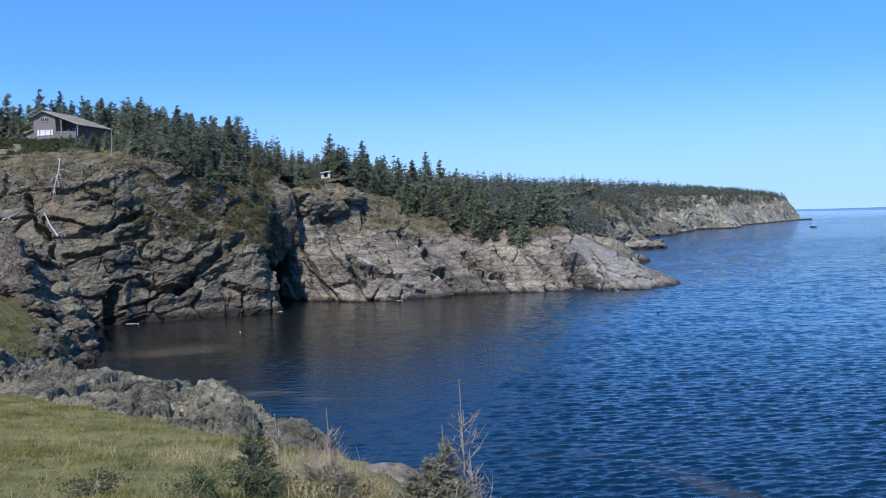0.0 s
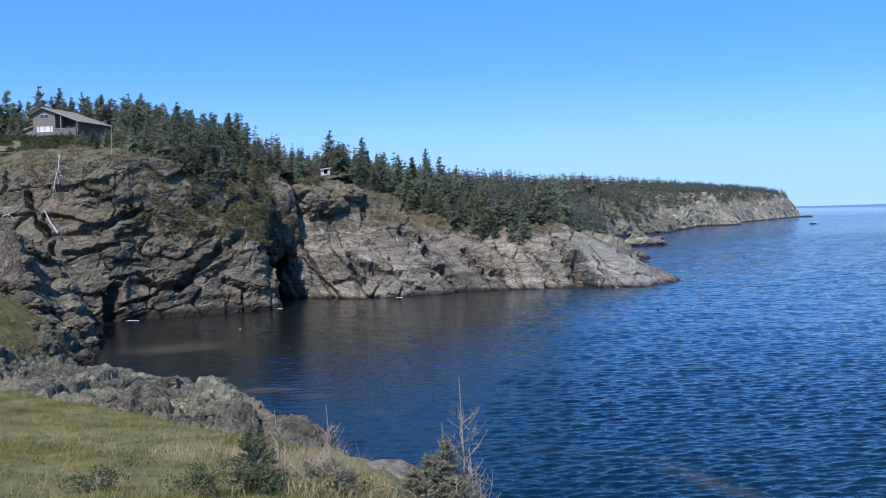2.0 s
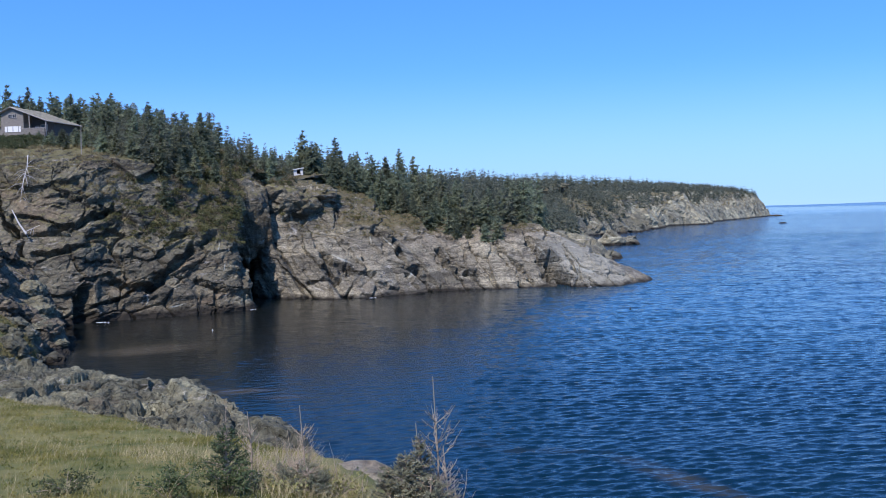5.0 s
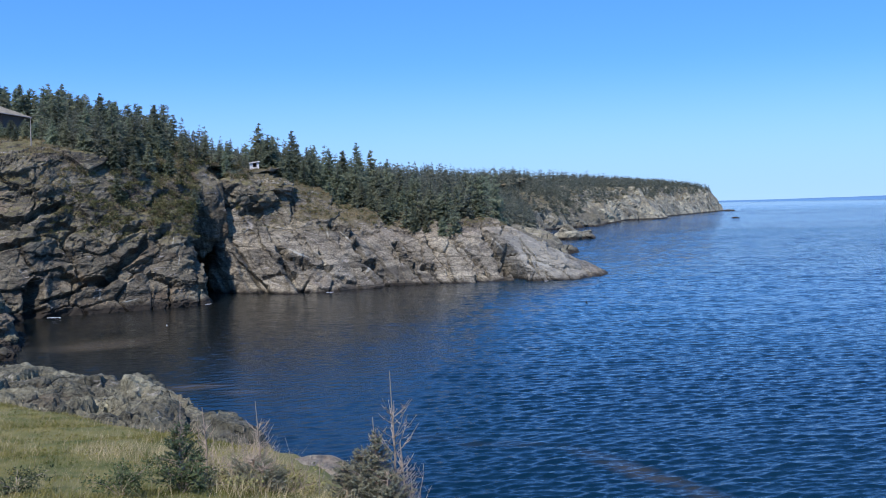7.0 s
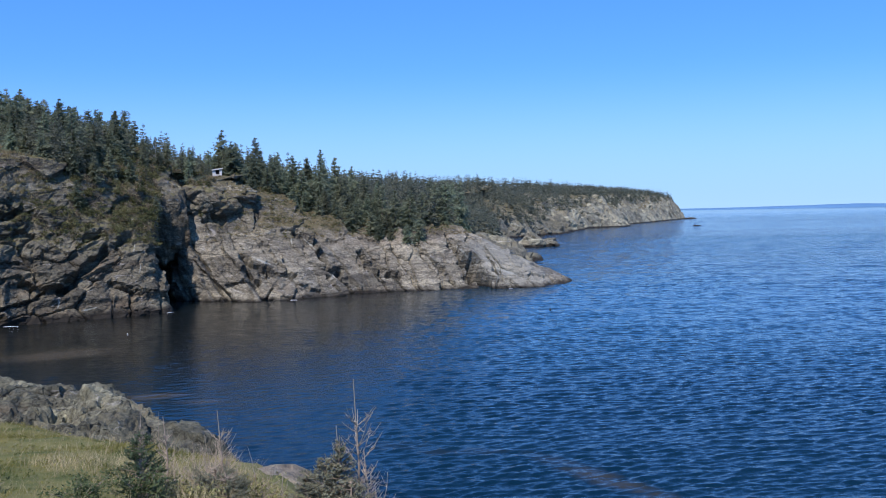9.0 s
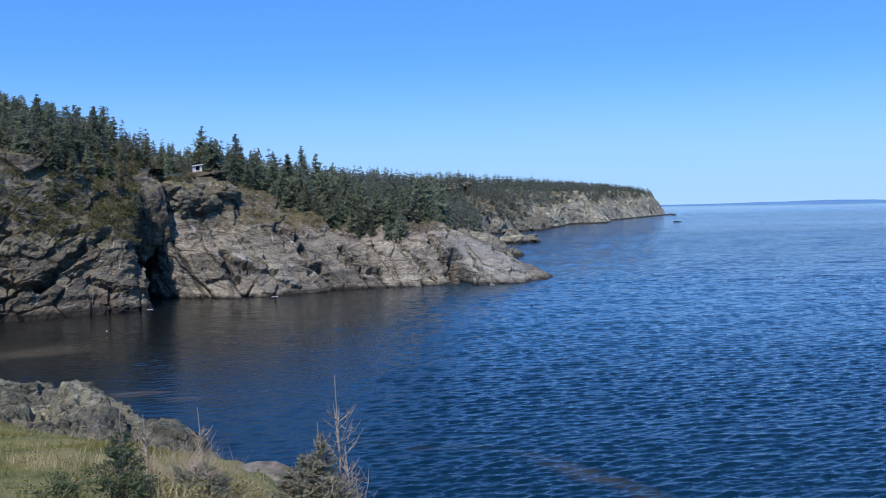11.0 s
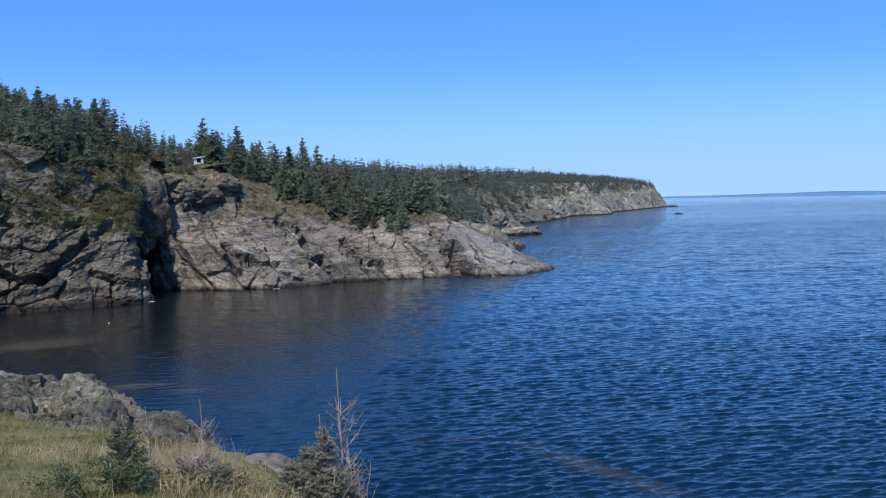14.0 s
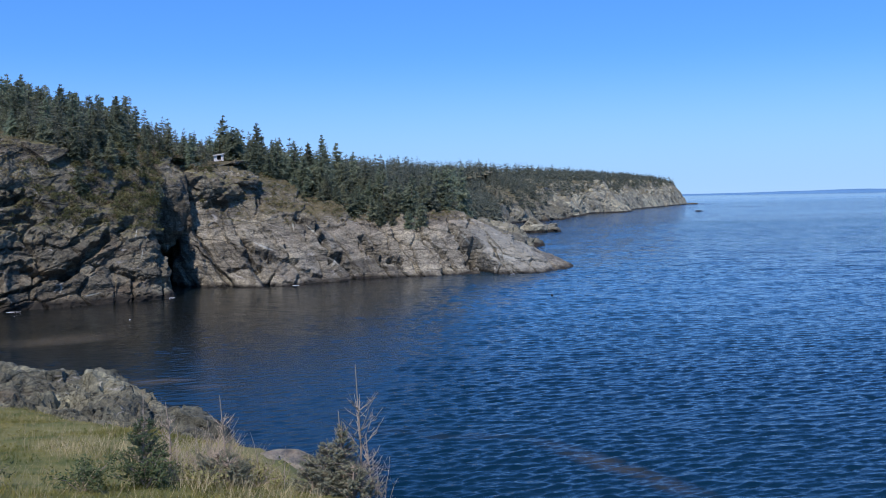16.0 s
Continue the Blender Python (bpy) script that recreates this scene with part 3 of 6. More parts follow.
def loft(name, rows, along, up, block, depth, squash, dip, material, label, foot=2.5, ragged=1.0, carve=None):
    """A stretch of coast from rows of x, y, inland heading, then three pairs of (set-back, height): ledge, brink, land behind."""
    c = spline(rows, along)
    head = np.radians(c[:, 2])
    inland = np.stack([np.cos(head), np.sin(head)], 1)
    off = np.stack([np.full(along, -1.4), np.zeros(along), c[:, 3], c[:, 5], c[:, 7]], 1)
    hgt = np.stack([np.full(along, -foot), np.zeros(along), c[:, 4], c[:, 6], c[:, 8]], 1)
    seg = np.hypot(np.diff(off, axis=1), np.diff(hgt, axis=1)).mean(0)
    seg[-1] *= 0.45
    at = np.concatenate([[0], np.cumsum(seg)])
    u = np.linspace(0, at[-1], up)
    o = np.stack([np.interp(u, at, row) for row in off])
    z = np.stack([np.interp(u, at, row) for row in hgt])
    for _ in range(2):
        o[:, 1:-1] = (o[:, :-2] + 2 * o[:, 1:-1] + o[:, 2:]) / 4
        z[:, 1:-1] = (z[:, :-2] + 2 * z[:, 1:-1] + z[:, 2:]) / 4
    g = np.concatenate([c[:, None, :2] + inland[:, None] * o[:, :, None], z[:, :, None]], 2)
    n = grid_normals(g)
    if n[:, :, 2].mean() < 0:
        n = -n
    flat = g.reshape(-1, 3)
    d = rock_relief(flat, n.reshape(-1, 3), block, depth, squash, dip, ragged).reshape(along, up)
    if carve:
        d = d + carve(flat[:, 0], flat[:, 1], flat[:, 2]).reshape(along, up)
    e = np.pad(d, 1, mode="edge")
    d = 0.84 * d + 0.04 * (e[:-2, 1:-1] + e[2:, 1:-1] + e[1:-1, :-2] + e[1:-1, 2:])
    fade = 1 - 0.8 * smooth(at[-2] - 1.0, at[-1], u)[None]
    g = g + n * (d * fade)[:, :, None]
    f = grid_faces(along, up)
    return tagged(new(name, mesh_of(name, g.reshape(-1, 3), f, material)), label, "cliff", kind="structure")


# x, y, heading, ledge back, ledge up, brink back, brink up, behind back, behind up
DARK_CLIFF = [
    (-60, 105, 95, 3, 8, 9, 17.5, 26, 22), (-47, 104, 95, 3, 8, 8, 18.5, 26, 22.5), (-40, 105.5, 95, 3, 9, 9, 19.3, 26, 22.5),
    (-37, 108.5, 95, 4, 10, 9, 19.6, 26, 22.5), (-33, 111, 92, 4, 10.2, 10, 18.5, 28, 22.5), (-28, 113.5, 90, 5, 10, 13, 15.5, 30, 21.5),
    (-23.8, 115.5, 92, 4, 8.3, 11, 11, 26, 18.5), (-21.2, 119, 120, 2.5, 5, 6.5, 7, 20, 14), (-22.8, 126, 172, 1.2, 5.5, 5, 8, 16, 15),
    (-26.5, 136, 172, 1.0, 7, 4, 12, 14, 17), (-29, 144, 170, 1.0, 8, 4, 13, 12, 17)]
SLAB_CLIFF = [
    (-26.0, 146, 60, 1.0, 10, 2.8, 17, 12, 18.5), (-24.6, 139.5, 40, 1.2, 8, 4.0, 16.5, 13, 18.3), (-22.4, 134.4, 70, 1.6, 7, 4.5, 16.6, 13, 18.3), (-15, 131, 85, 6, 8, 12, 15.8, 22, 17),
    (-7, 130.5, 88, 7.5, 7.2, 15, 12.8, 26, 15), (5.6, 139, 92, 6, 6.6, 13, 10.4, 26, 12.5), (14, 139.5, 95, 6, 6.0, 12, 9.2, 25, 11),
    (22.4, 141.3, 98, 6, 5.4, 12, 8.7, 24, 10.2), (28, 140, 105, 6, 4.4, 13, 7.3, 24, 9), (34.5, 143.8, 125, 5, 3.0, 10, 4.9, 20, 7),
    (41, 156, 165, 4, 1.4, 8, 3, 16, 6), (37, 170, 200, 4, 2, 9, 4, 18, 8)]
BACK_SHORE = [
    (37, 164, 165, 5, 2.5, 10, 4.5, 25, 8), (44, 205, 170, 5, 3, 12, 6, 30, 10), (49, 220, 160, 5, 2.5, 14, 6.5, 35, 11),
    (47, 235, 165, 6, 4, 16, 8, 40, 13), (58, 300, 160, 6, 4, 18, 9, 45, 15), (72, 385, 150, 7, 7, 16, 12, 40, 17),
    (94, 424, 135, 6, 9, 15, 15, 45, 20), (114, 452, 150, 9, 6, 18, 14, 50, 20), (122, 482, 160, 7, 8, 20, 15, 60, 22), (132, 500, 160, 10, 9, 22, 17, 60, 22)]
FAR_HEAD = [
    (110, 464, 150, 8, 9, 18, 15, 60, 21), (128, 496, 150, 8, 9, 18, 17.5, 60, 24), (140, 520, 165, 8, 10, 20, 19, 70, 24.5), (157, 566, 160, 8, 11, 20, 20.5, 70, 25.5), (178, 584, 150, 9, 8, 20, 20.5, 70, 26), (199, 607, 150, 10, 8, 22, 20.5, 70, 26.5),
    (212, 660, 165, 8, 11, 20, 22.5, 80, 27.5), (279, 782, 160, 9, 13, 20, 23.5, 80, 28.5), (343, 900, 155, 7, 13, 15, 23.5, 70, 28), (374, 962, 165, 6, 12, 14, 20, 70, 27), (370, 1000, 210, 8, 12, 20, 20, 80, 26), (300, 1060, 250, 8, 12, 20, 20, 80, 26)]


def dip(at, wide):
    return np.exp(-(at / wide) ** 2)


def open_cracks(x, y, z, rows):
    """Gaping joints along bent lines in the cliff face: x, z of three points, depth, half width; the rock juts a little above them."""
    p = np.stack([x, y, z], 1)
    wob_x, wob_z = 0.35 * fbm(p / 1.6, 3), 0.35 * fbm(p / 1.6 + 40, 3)
    px, pz = x + wob_x, z + wob_z
    vary = np.clip(1 + 0.8 * fbm(p / 2.2 + 9, 2), 0.35, 1.5)
    d = 0 * x
    for ax, az, bx, bz, cx, cz, deep, wide in rows:
        cut, lip = 0 * x, 0 * x
        for x0, z0, x1, z1 in ((ax, az, bx, bz), (bx, bz, cx, cz)):
            ln = math.hypot(x1 - x0, z1 - z0)
            ux, uz = (x1 - x0) / ln, (z1 - z0) / ln
            t = np.clip((px - x0) * ux + (pz - z0) * uz, 0, ln)
            far = np.hypot(px - x0 - ux * t, pz - z0 - uz * t)
            above = (pz - z0) * ux - (px - x0) * uz
            cut = np.maximum(cut, smooth(1.35, 0.5, far / (wide * vary)))
            lip = np.maximum(lip, np.exp(-(far / (3.2 * wide)) ** 2) * smooth(0, 1.2 * wide, above))
        d = d - deep * cut + 0.28 * deep * lip
    return d


# the gaping joints of the dark cliff: undercuts and slots, then finer cracks
DARK_SLOTS = [(-42.7, 10.7, -40.6, 11.4, -37.4, 13.0, 1.5, 0.36), (-38.4, 10.0, -37.0, 10.3, -35.7, 10.1, 0.9, 0.35), (-36.1, 4.4, -34.5, 3.4, -32.2, 3.6, 1.6, 0.36),
              (-32.2, 3.6, -31.2, 5.0, -28.6, 7.7, 1.7, 0.5), (-38.9, 3.7, -38.7, 1.8, -38.5, -0.5, 2.8, 0.5), (-49.9, 15.5, -48.3, 12.2, -46.8, 10.7, 1.8, 0.36),
              (-45.8, 8.6, -45.2, 7.0, -44.7, 5.2, 2.0, 0.5), (-30.6, 9.3, -29.8, 9.6, -28.9, 9.9, 1.2, 0.42), (-27.2, 9.0, -26.6, 9.3, -25.9, 9.8, 1.1, 0.38)]
DARK_CRACKS = [(-44.3, 8.1, -41.3, 8.3, -38.5, 9.2, 0.8, 0.22), (-38.5, 1.8, -36.2, 2.3, -34.2, 3.3, 1.0, 0.24), (-38.9, 4.9, -36.9, 5.4, -35.8, 4.6, 0.6, 0.16),
               (-39.0, 6.9, -38.0, 7.1, -37.0, 6.9, 0.5, 0.16), (-27.5, 4.1, -25.8, 3.2, -24.2, 2.5, 0.9, 0.24), (-35.0, 7.5, -33.0, 6.9, -31.5, 7.4, 0.5, 0.16), (-43.5, 16.2, -41.0, 14.6, -39.5, 14.9, 0.7, 0.2)]
SLAB_SLOTS = [(-19.6, 11.3, -18.3, 11.6, -16.5, 11.4, 1, 0.351), (-13.8, 5.7, -11.9, 4.5, -10.3, 3.7, 1.25, 0.378), (-10.3, 3.7, -8.5, 3.4, -6.2, 3.3, 1, 0.297), (-13.3, 3.7, -12.4, 3.2, -11.5, 2.5, 1.25, 0.432),
              (-6.7, 9.3, -4.4, 7.8, -2.9, 6.2, 1.62, 0.351), (-2.9, 6.2, -1.3, 3.7, 0.4, 3.6, 1.75, 0.486), (3.1, 5.6, 4.9, 3.5, 7.3, 0.3, 1.62, 0.378), (7.5, 2.3, 8.3, 2.4, 9.1, 2.2, 1.5, 0.432),
              (18, 6.4, 19.4, 4.7, 20.4, 3.4, 3.2, 0.65), (20.4, 3.4, 21.2, 2.2, 22.4, -0.3, 4.6, 1.1)]
SLAB_CRACKS = [(-15.6, 2.2, -14.0, 2.2, -12.3, 2.5, 0.8, 0.2), (-10.6, 0.6, -10.0, 1.2, -9.3, 1.8, 0.8, 0.2), (-2.1, 2.9, -1.0, 1.9, 0.0, 0.6, 0.9, 0.22), (0.4, 2.8, 1.5, 1.6, 2.5, 0.5, 0.9, 0.22),
               (11.0, 7.8, 12.0, 7.2, 13.0, 6.5, 1.0, 0.26), (23.9, 4.9, 24.3, 3.4, 24.6, 2.0, 0.7, 0.2), (13.0, 6.5, 15.5, 3.9, 18.0, 1.0, 0.9, 0.2)]


def dark_carve(x, y, z):
    return open_cracks(x, y, z, DARK_SLOTS + DARK_CRACKS)


def slab_carve(x, y, z):
    """Slanting joints between the slabs, each slab tilted a little out of the last, with open cracks among them."""
    wob = 0.9 * fbm(np.stack([x, y, z], 1) / 4.0, 3)
    u = x + 0.62 * z + wob
    d = 0 * x
    before = -21.0
    for at, deep in ((-16.0, 0.9), (-10.5, 0.7), (-5.0, 1.0), (1.6, 1.3), (7.6, 1.2), (12.3, 0.9), (16.0, 0.8), (22.0, 1.6), (26.6, 0.9), (32.0, 0.8)):
        along = (u - before) / (at - before)
        d = d + deep * (np.clip(along, 0, 1) - 0.5) * smooth(at + 0.12, at - 0.12, u) * (u > before - 0.12) - 0.6 * deep * dip(u - at - 0.1, 0.2)
        before = at
    d = d * np.clip(1.0 + 0.9 * fbm(np.stack([x, y, z], 1) / 7.0, 2), 0.3, 1.6)
    return 0.9 * d + open_cracks(x, y, z, SLAB_SLOTS + SLAB_CRACKS)


cliff_1 = loft("cliff_1", DARK_CLIFF, 570, 240, 5.0, 1.05, (0.8, 1.0, 1.25), 10, MAT_ROCK_DARK, "dark jointed rock cliff with grassy ledges above the cove", carve=dark_carve)
cliff_2 = loft("cliff_2", SLAB_CLIFF, 860, 190, 4.6, 0.8, (0.42, 0.55, 1.5), -52, MAT_ROCK_SLAB, "grey-brown slabby rock cliff dipping down to the sea", ragged=0.8, carve=slab_carve)
cliff_3 = loft("cliff_3", BACK_SHORE, 420, 80, 5.5, 2.6, (0.6, 0.8, 1.4), -35, MAT_ROCK_BACK, "pale rocky shore below spruce woods")
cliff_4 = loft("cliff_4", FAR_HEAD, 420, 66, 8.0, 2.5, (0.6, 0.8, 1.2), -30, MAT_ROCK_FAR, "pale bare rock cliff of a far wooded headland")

SPUR = [
    (-58, 72, 100, 5, 5, 12, 10.5, 20, 14), (-48, 71, 100, 5, 4, 12, 9.5, 18, 12.5), (-39, 72, 110, 4, 3, 9, 6.5, 14.5, 12), (-33.5, 75.5, 122, 3, 2, 6, 4, 11.5, 10.5),
    (-31.5, 82, 145, 2.5, 2, 6, 4.2, 11, 10), (-33.5, 89, 160, 2, 2.5, 5, 6, 10, 10), (-37, 96, 172, 1.5, 4, 3.5, 8, 11, 10.5), (-40.5, 102, 178, 1.5, 4, 4, 8, 12, 10.5)]
cliff_5 = loft("cliff_5", SPUR, 400, 150, 2.2, 0.7, (0.9, 1.0, 1.3), 20, MAT_ROCK_BROWN, "brown broken rock spur beside the cove", ragged=1.2)

HILLS = np.array([(-68, 166, 27.4), (-100, 150, 24), (-62, 135, 22.5), (-40, 138, 22.5), (-40, 165, 24), (-26, 148, 19.5), (-8, 157, 15.5), (10, 168, 11.8),
                  (28, 185, 9), (0, 225, 15.5), (25, 260, 14), (-60, 240, 26), (0, 350, 21.5), (40, 400, 20), (70, 500, 25.5), (0, 650, 32),
                  (140, 650, 27.8), (210, 780, 29), (300, 960, 28.5), (100, 950, 36), (-200, 250, 32), (-200, 700, 36)])


def hill_height(x, y):
    d2 = (x[:, None] - HILLS[:, 0]) ** 2 + (y[:, None] - HILLS[:, 1]) ** 2
    w = 1 / (d2 + 60) ** 1.6
    return (w * HILLS[:, 2]).sum(1) / w.sum(1)


def inside(x, y, poly):
    poly = np.asarray(poly, float)
    r = np.zeros(len(x), bool)
    for (ax, ay), (bx, by) in zip(poly, np.roll(poly, -1, 0)):
        hit = ((ay > y) != (by > y)) & (x < (bx - ax) * (y - ay) / (by - ay + 1e-12) + ax)
        r ^= hit
    return r


def inland_line(rows, back=0.8):
    c = np.asarray(spline(rows, 40))
    head = np.radians(c[:, 2])
    o = c[:, 5] + (c[:, 7] - c[:, 5]) * back
    return np.stack([c[:, 0] + np.cos(head) * o, c[:, 1] + np.sin(head) * o], 1)


LAND = np.vstack([inland_line(DARK_CLIFF)[:34], inland_line(SLAB_CLIFF)[3:33], inland_line(BACK_SHORE, 0.55)[3:37], inland_line(FAR_HEAD, 0.6)[4:], [(-400, 1060), (-400, 126)]])


def make_upland():
    parts = []
    for lo, hi, step in (((-400, 100), (420, 1080), 5.0),):
        xs, ys = np.arange(lo[0], hi[0], step), np.arange(lo[1], hi[1], step)
        X, Y = np.meshgrid(xs, ys, indexing="ij")
        x, y = X.ravel(), Y.ravel()
        z = hill_height(x, y) - 0.5 + 0.8 * fbm(np.stack([x, y, 0 * x], 1) / 22, 3)
        f = grid_faces(len(xs), len(ys))
        ok = inside(x, y, LAND)
        f = f[ok[f].all(1)]
        parts.append((np.stack([x, y, z], 1), f))
    v, f = parts[0]
    return tagged(new("ground", mesh_of("ground", v, f, MAT_GROUND, True)), "dark mossy forest floor under spruces", "ground", kind="structure")


upland = make_upland()


# the near headland: meadow slope, its brow, the rock shelf and the stony spur beyond
def brow(x, y):
    return 0.76 * x + 0.65 * y + 1.1 * np.maximum(x + 1.2, 0)


def near_height(x, y):
    q = brow(x, y)
    meadow = 10.4 - 0.15 * y - 0.05 * x
    over = np.maximum(q - 7.3, 0)
    meadow = meadow - 0.85 * over * over / (over + 2.2)
    edge = np.interp(y, [0, 8, 20, 36, 46, 54, 58, 61, 66, 78, 90, 100, 120], [15, 12, 5.0, -1.8, -6.3, -12.0, -17.8, -23, -26, -30.5, -36, -38.5, -39])
    back = edge - x
    shelf = 2.35 * smooth(-0.6, 2.6, back) + 0.03 * np.maximum(back, 0) - 1.5 * (1 - smooth(-3, 0, back))
    shelf = shelf - 1.6 * smooth(60, 66, y) * smooth(8, 0, back)
    bank = 0.62 * np.maximum(-26.5 - x - 0.18 * np.maximum(y - 66, 0), 0)
    bank = 6.0 * np.tanh(bank / 6.0)
    low = 2.0 * smooth(84, 92, y) * smooth(0, 6, back)
    land = shelf + bank * (0.3 + 0.7 * smooth(0, 4, back)) * (1 - smooth(72, 84, y)) + low
    return np.where(back > -3, np.maximum(land, meadow), np.maximum(-1.5, meadow)), meadow > land


def headland_patch(xs, ys, hole=None):
    X, Y = np.meshgrid(xs, ys, indexing="ij")
    x, y = X.ravel(), Y.ravel()
    z, grassy = near_height(x, y)
    g = np.stack([x, y, z], 1).reshape(len(xs), len(ys), 3)
    n = grid_normals(g)
    d = 0.8 * rock_relief(g.reshape(-1, 3), None, 2.6, 1.15, (0.8, 1.0, 1.5), 22, 0.7, 2.0)
    e = np.pad(d.reshape(len(xs), len(ys)), 1, mode="edge")
    d = (0.8 * e[1:-1, 1:-1] + 0.05 * (e[:-2, 1:-1] + e[2:, 1:-1] + e[1:-1, :-2] + e[1:-1, 2:])).ravel()
    rocky = 1 - grassy.astype(float)
    turfy = smooth(2.5, 4.0, z) * smooth(-27, -30, x) * smooth(86, 80, y)
    d = d * rocky * (1 - 0.8 * turfy) + 0.10 * fbm(g.reshape(-1, 3) / 1.7, 3) * (1 - rocky)
    g = g.reshape(-1, 3) + n.reshape(-1, 3) * d[:, None]
    f = grid_faces(len(xs), len(ys))
    f = f[(g[f][:, :, 2].max(1) > -0.7)]
    if hole:
        mid = g[f].mean(1)
        f = f[~((mid[:, 0] > hole[0]) & (mid[:, 0] < hole[1]) & (mid[:, 1] > hole[2]) & (mid[:, 1] < hole[3]))]
    return g, f, ((grassy | (turfy > 0.45))[f].mean(1) > 0.5).astype(np.int32)


def make_headland():
    g1, f1, i1 = headland_patch(np.arange(-60, 16, 0.4), np.arange(-10, 92, 0.4), (-33.0, 9.0, 31.0, 71.0))
    g2, f2, i2 = headland_patch(np.arange(-33.6, 9.7, 0.12), np.arange(30.4, 71.7, 0.12))
    me = mesh_of("headland", np.vstack([g1, g2]), np.vstack([f1, f2 + len(g1)]), MAT_ROCK_NEAR, False)
    me.materials.append(MAT_TURF)
    index = np.concatenate([i1, i2])
    me.polygons.foreach_set("material_index", index)
    me.polygons.foreach_set("use_smooth", index.astype(bool))
    return tagged(new("headland", me), "grassy headland falling to a grey rock shelf", "ground", kind="structure")


headland = make_headland()
# distance haze is put into the coast's base colour, blue all over
MAT_HAZE = simple_material("hazy_far_coast", (0.085, 0.19, 0.33), (0.11, 0.23, 0.385), 0.002, 1.0)


def make_far_coast():
    xs = np.linspace(300, 6000, 240)
    p = np.stack([xs, 0 * xs, 0 * xs], 1)
    top = 7 + 15 * np.maximum(fbm(p / 900, 4) + 0.35, 0) * smooth(1500, 2200, xs)
    y = 4600 - 0.45 * (xs - 300)
    v = []
    for back, up in ((0, -3.0), (4, 3.0), (60, 1.0), (260, 0.0)):
        h = np.full(len(xs), -3.0) if up < 0 else (np.full(len(xs), 4.0) if up == 3.0 else (top if up else top * 0.2))
        v.append(np.stack([xs, y + back, h], 1))
    return tagged(new("far_coast", mesh_of("far_coast", np.vstack(v), grid_faces(4, len(xs))[:, ::-1], MAT_HAZE, True)), "low blue hazy coast on the horizon", "coast", kind="structure")


far_coast = make_far_coast()

# ======== ground finder ========
def bvh_of(obs):
    verts, polys = [], []
    for ob in obs:
        base = len(verts)
        verts.extend(v.co[:] for v in ob.data.vertices)
        polys.extend([base + i for i in f.vertices] for f in ob.data.polygons)
    return BVHTree.FromPolygons(verts, polys)


LAND_TREE = bvh_of([cliff_1, cliff_2, cliff_3, cliff_4, upland])
SPUR_TREE = bvh_of([cliff_5])
NEAR_TREE = bvh_of([headland])


def ground_at(x, y, tree=LAND_TREE):
    hit = tree.ray_cast(Vector((x, y, 90.0)), Vector((0, 0, -1)))
    return (hit[0].z, abs(hit[1].z)) if hit[0] is not None else (None, None)


# ======== spruces ========
def spruce_crown(rng, tall, wide, bare, gappy, whorls, sprays=9, boughs=(6, 8), full=1.0):
    """Whorls of drooping boughs, each a row of small hanging sprays, ragged in outline and thinning towards the tip."""
    v = []
    heavy = rng.uniform(0, 6.283)
    for k in range(whorls):
        t = bare + (1 - bare) * (k + rng.uniform(-0.4, 0.4)) / whorls
        z = tall * min(max(t, bare), 0.985)
        length = wide * (1 - (z / tall - bare * 0.4)) ** 0.85 * rng.uniform(0.7, 1.2) + 0.018 * tall
        if t < bare + 0.12:
            length *= 0.75
        for j in range(rng.randint(*boughs)):
            if rng.random() < gappy:
                continue
            a = rng.uniform(0, 2 * math.pi)
            ln = length * rng.uniform(0.55, 1.15) * (1 + 0.16 * math.cos(a - heavy))
            droop = rng.uniform(0.10, 0.42) - 0.5 * t * t
            out, side = Vector((math.cos(a), math.sin(a), 0)), Vector((-math.sin(a), math.cos(a), 0))
            root = Vector((0, 0, z + rng.uniform(-0.015, 0.015) * tall))
            for s in range(sprays):
                u = (s + rng.uniform(0.2, 0.9)) / sprays
                p = root + out * ln * u + Vector((0, 0, ln * (-droop * u + 0.18 * u * u)))
                reach = (ln * (0.17 + 0.34 * (1 - u)) + 0.012 * tall) * full * rng.uniform(0.6, 1.35)
                hand = rng.choice((-1, 1)) * (1 - 0.75 * u)
                way = out * rng.uniform(0.35, 1.0) + side * hand * rng.uniform(0.4, 1.1) + Vector((0, 0, rng.uniform(-0.75, 0.12)))
                across = (out * rng.uniform(-0.6, 0.6) + side * rng.uniform(-0.5, 0.5) + Vector((0, 0, rng.uniform(-0.6, 0.6)))) * reach * 0.55
                v.extend((p - across, p + across, p + way * reach))
    for k in range(5):
        a, z = rng.uniform(0, 6.283), tall * (0.93 + 0.014 * k)
        o = Vector((math.cos(a), math.sin(a), 0.5)) * tall * 0.02
        v.extend((Vector((0, 0, z - 0.01 * tall)), Vector((0, 0, z + 0.018 * tall)), Vector((0, 0, z)) + o))
    v = np.array([p[:] for p in v])
    return v, np.arange(len(v)).reshape(-1, 3)


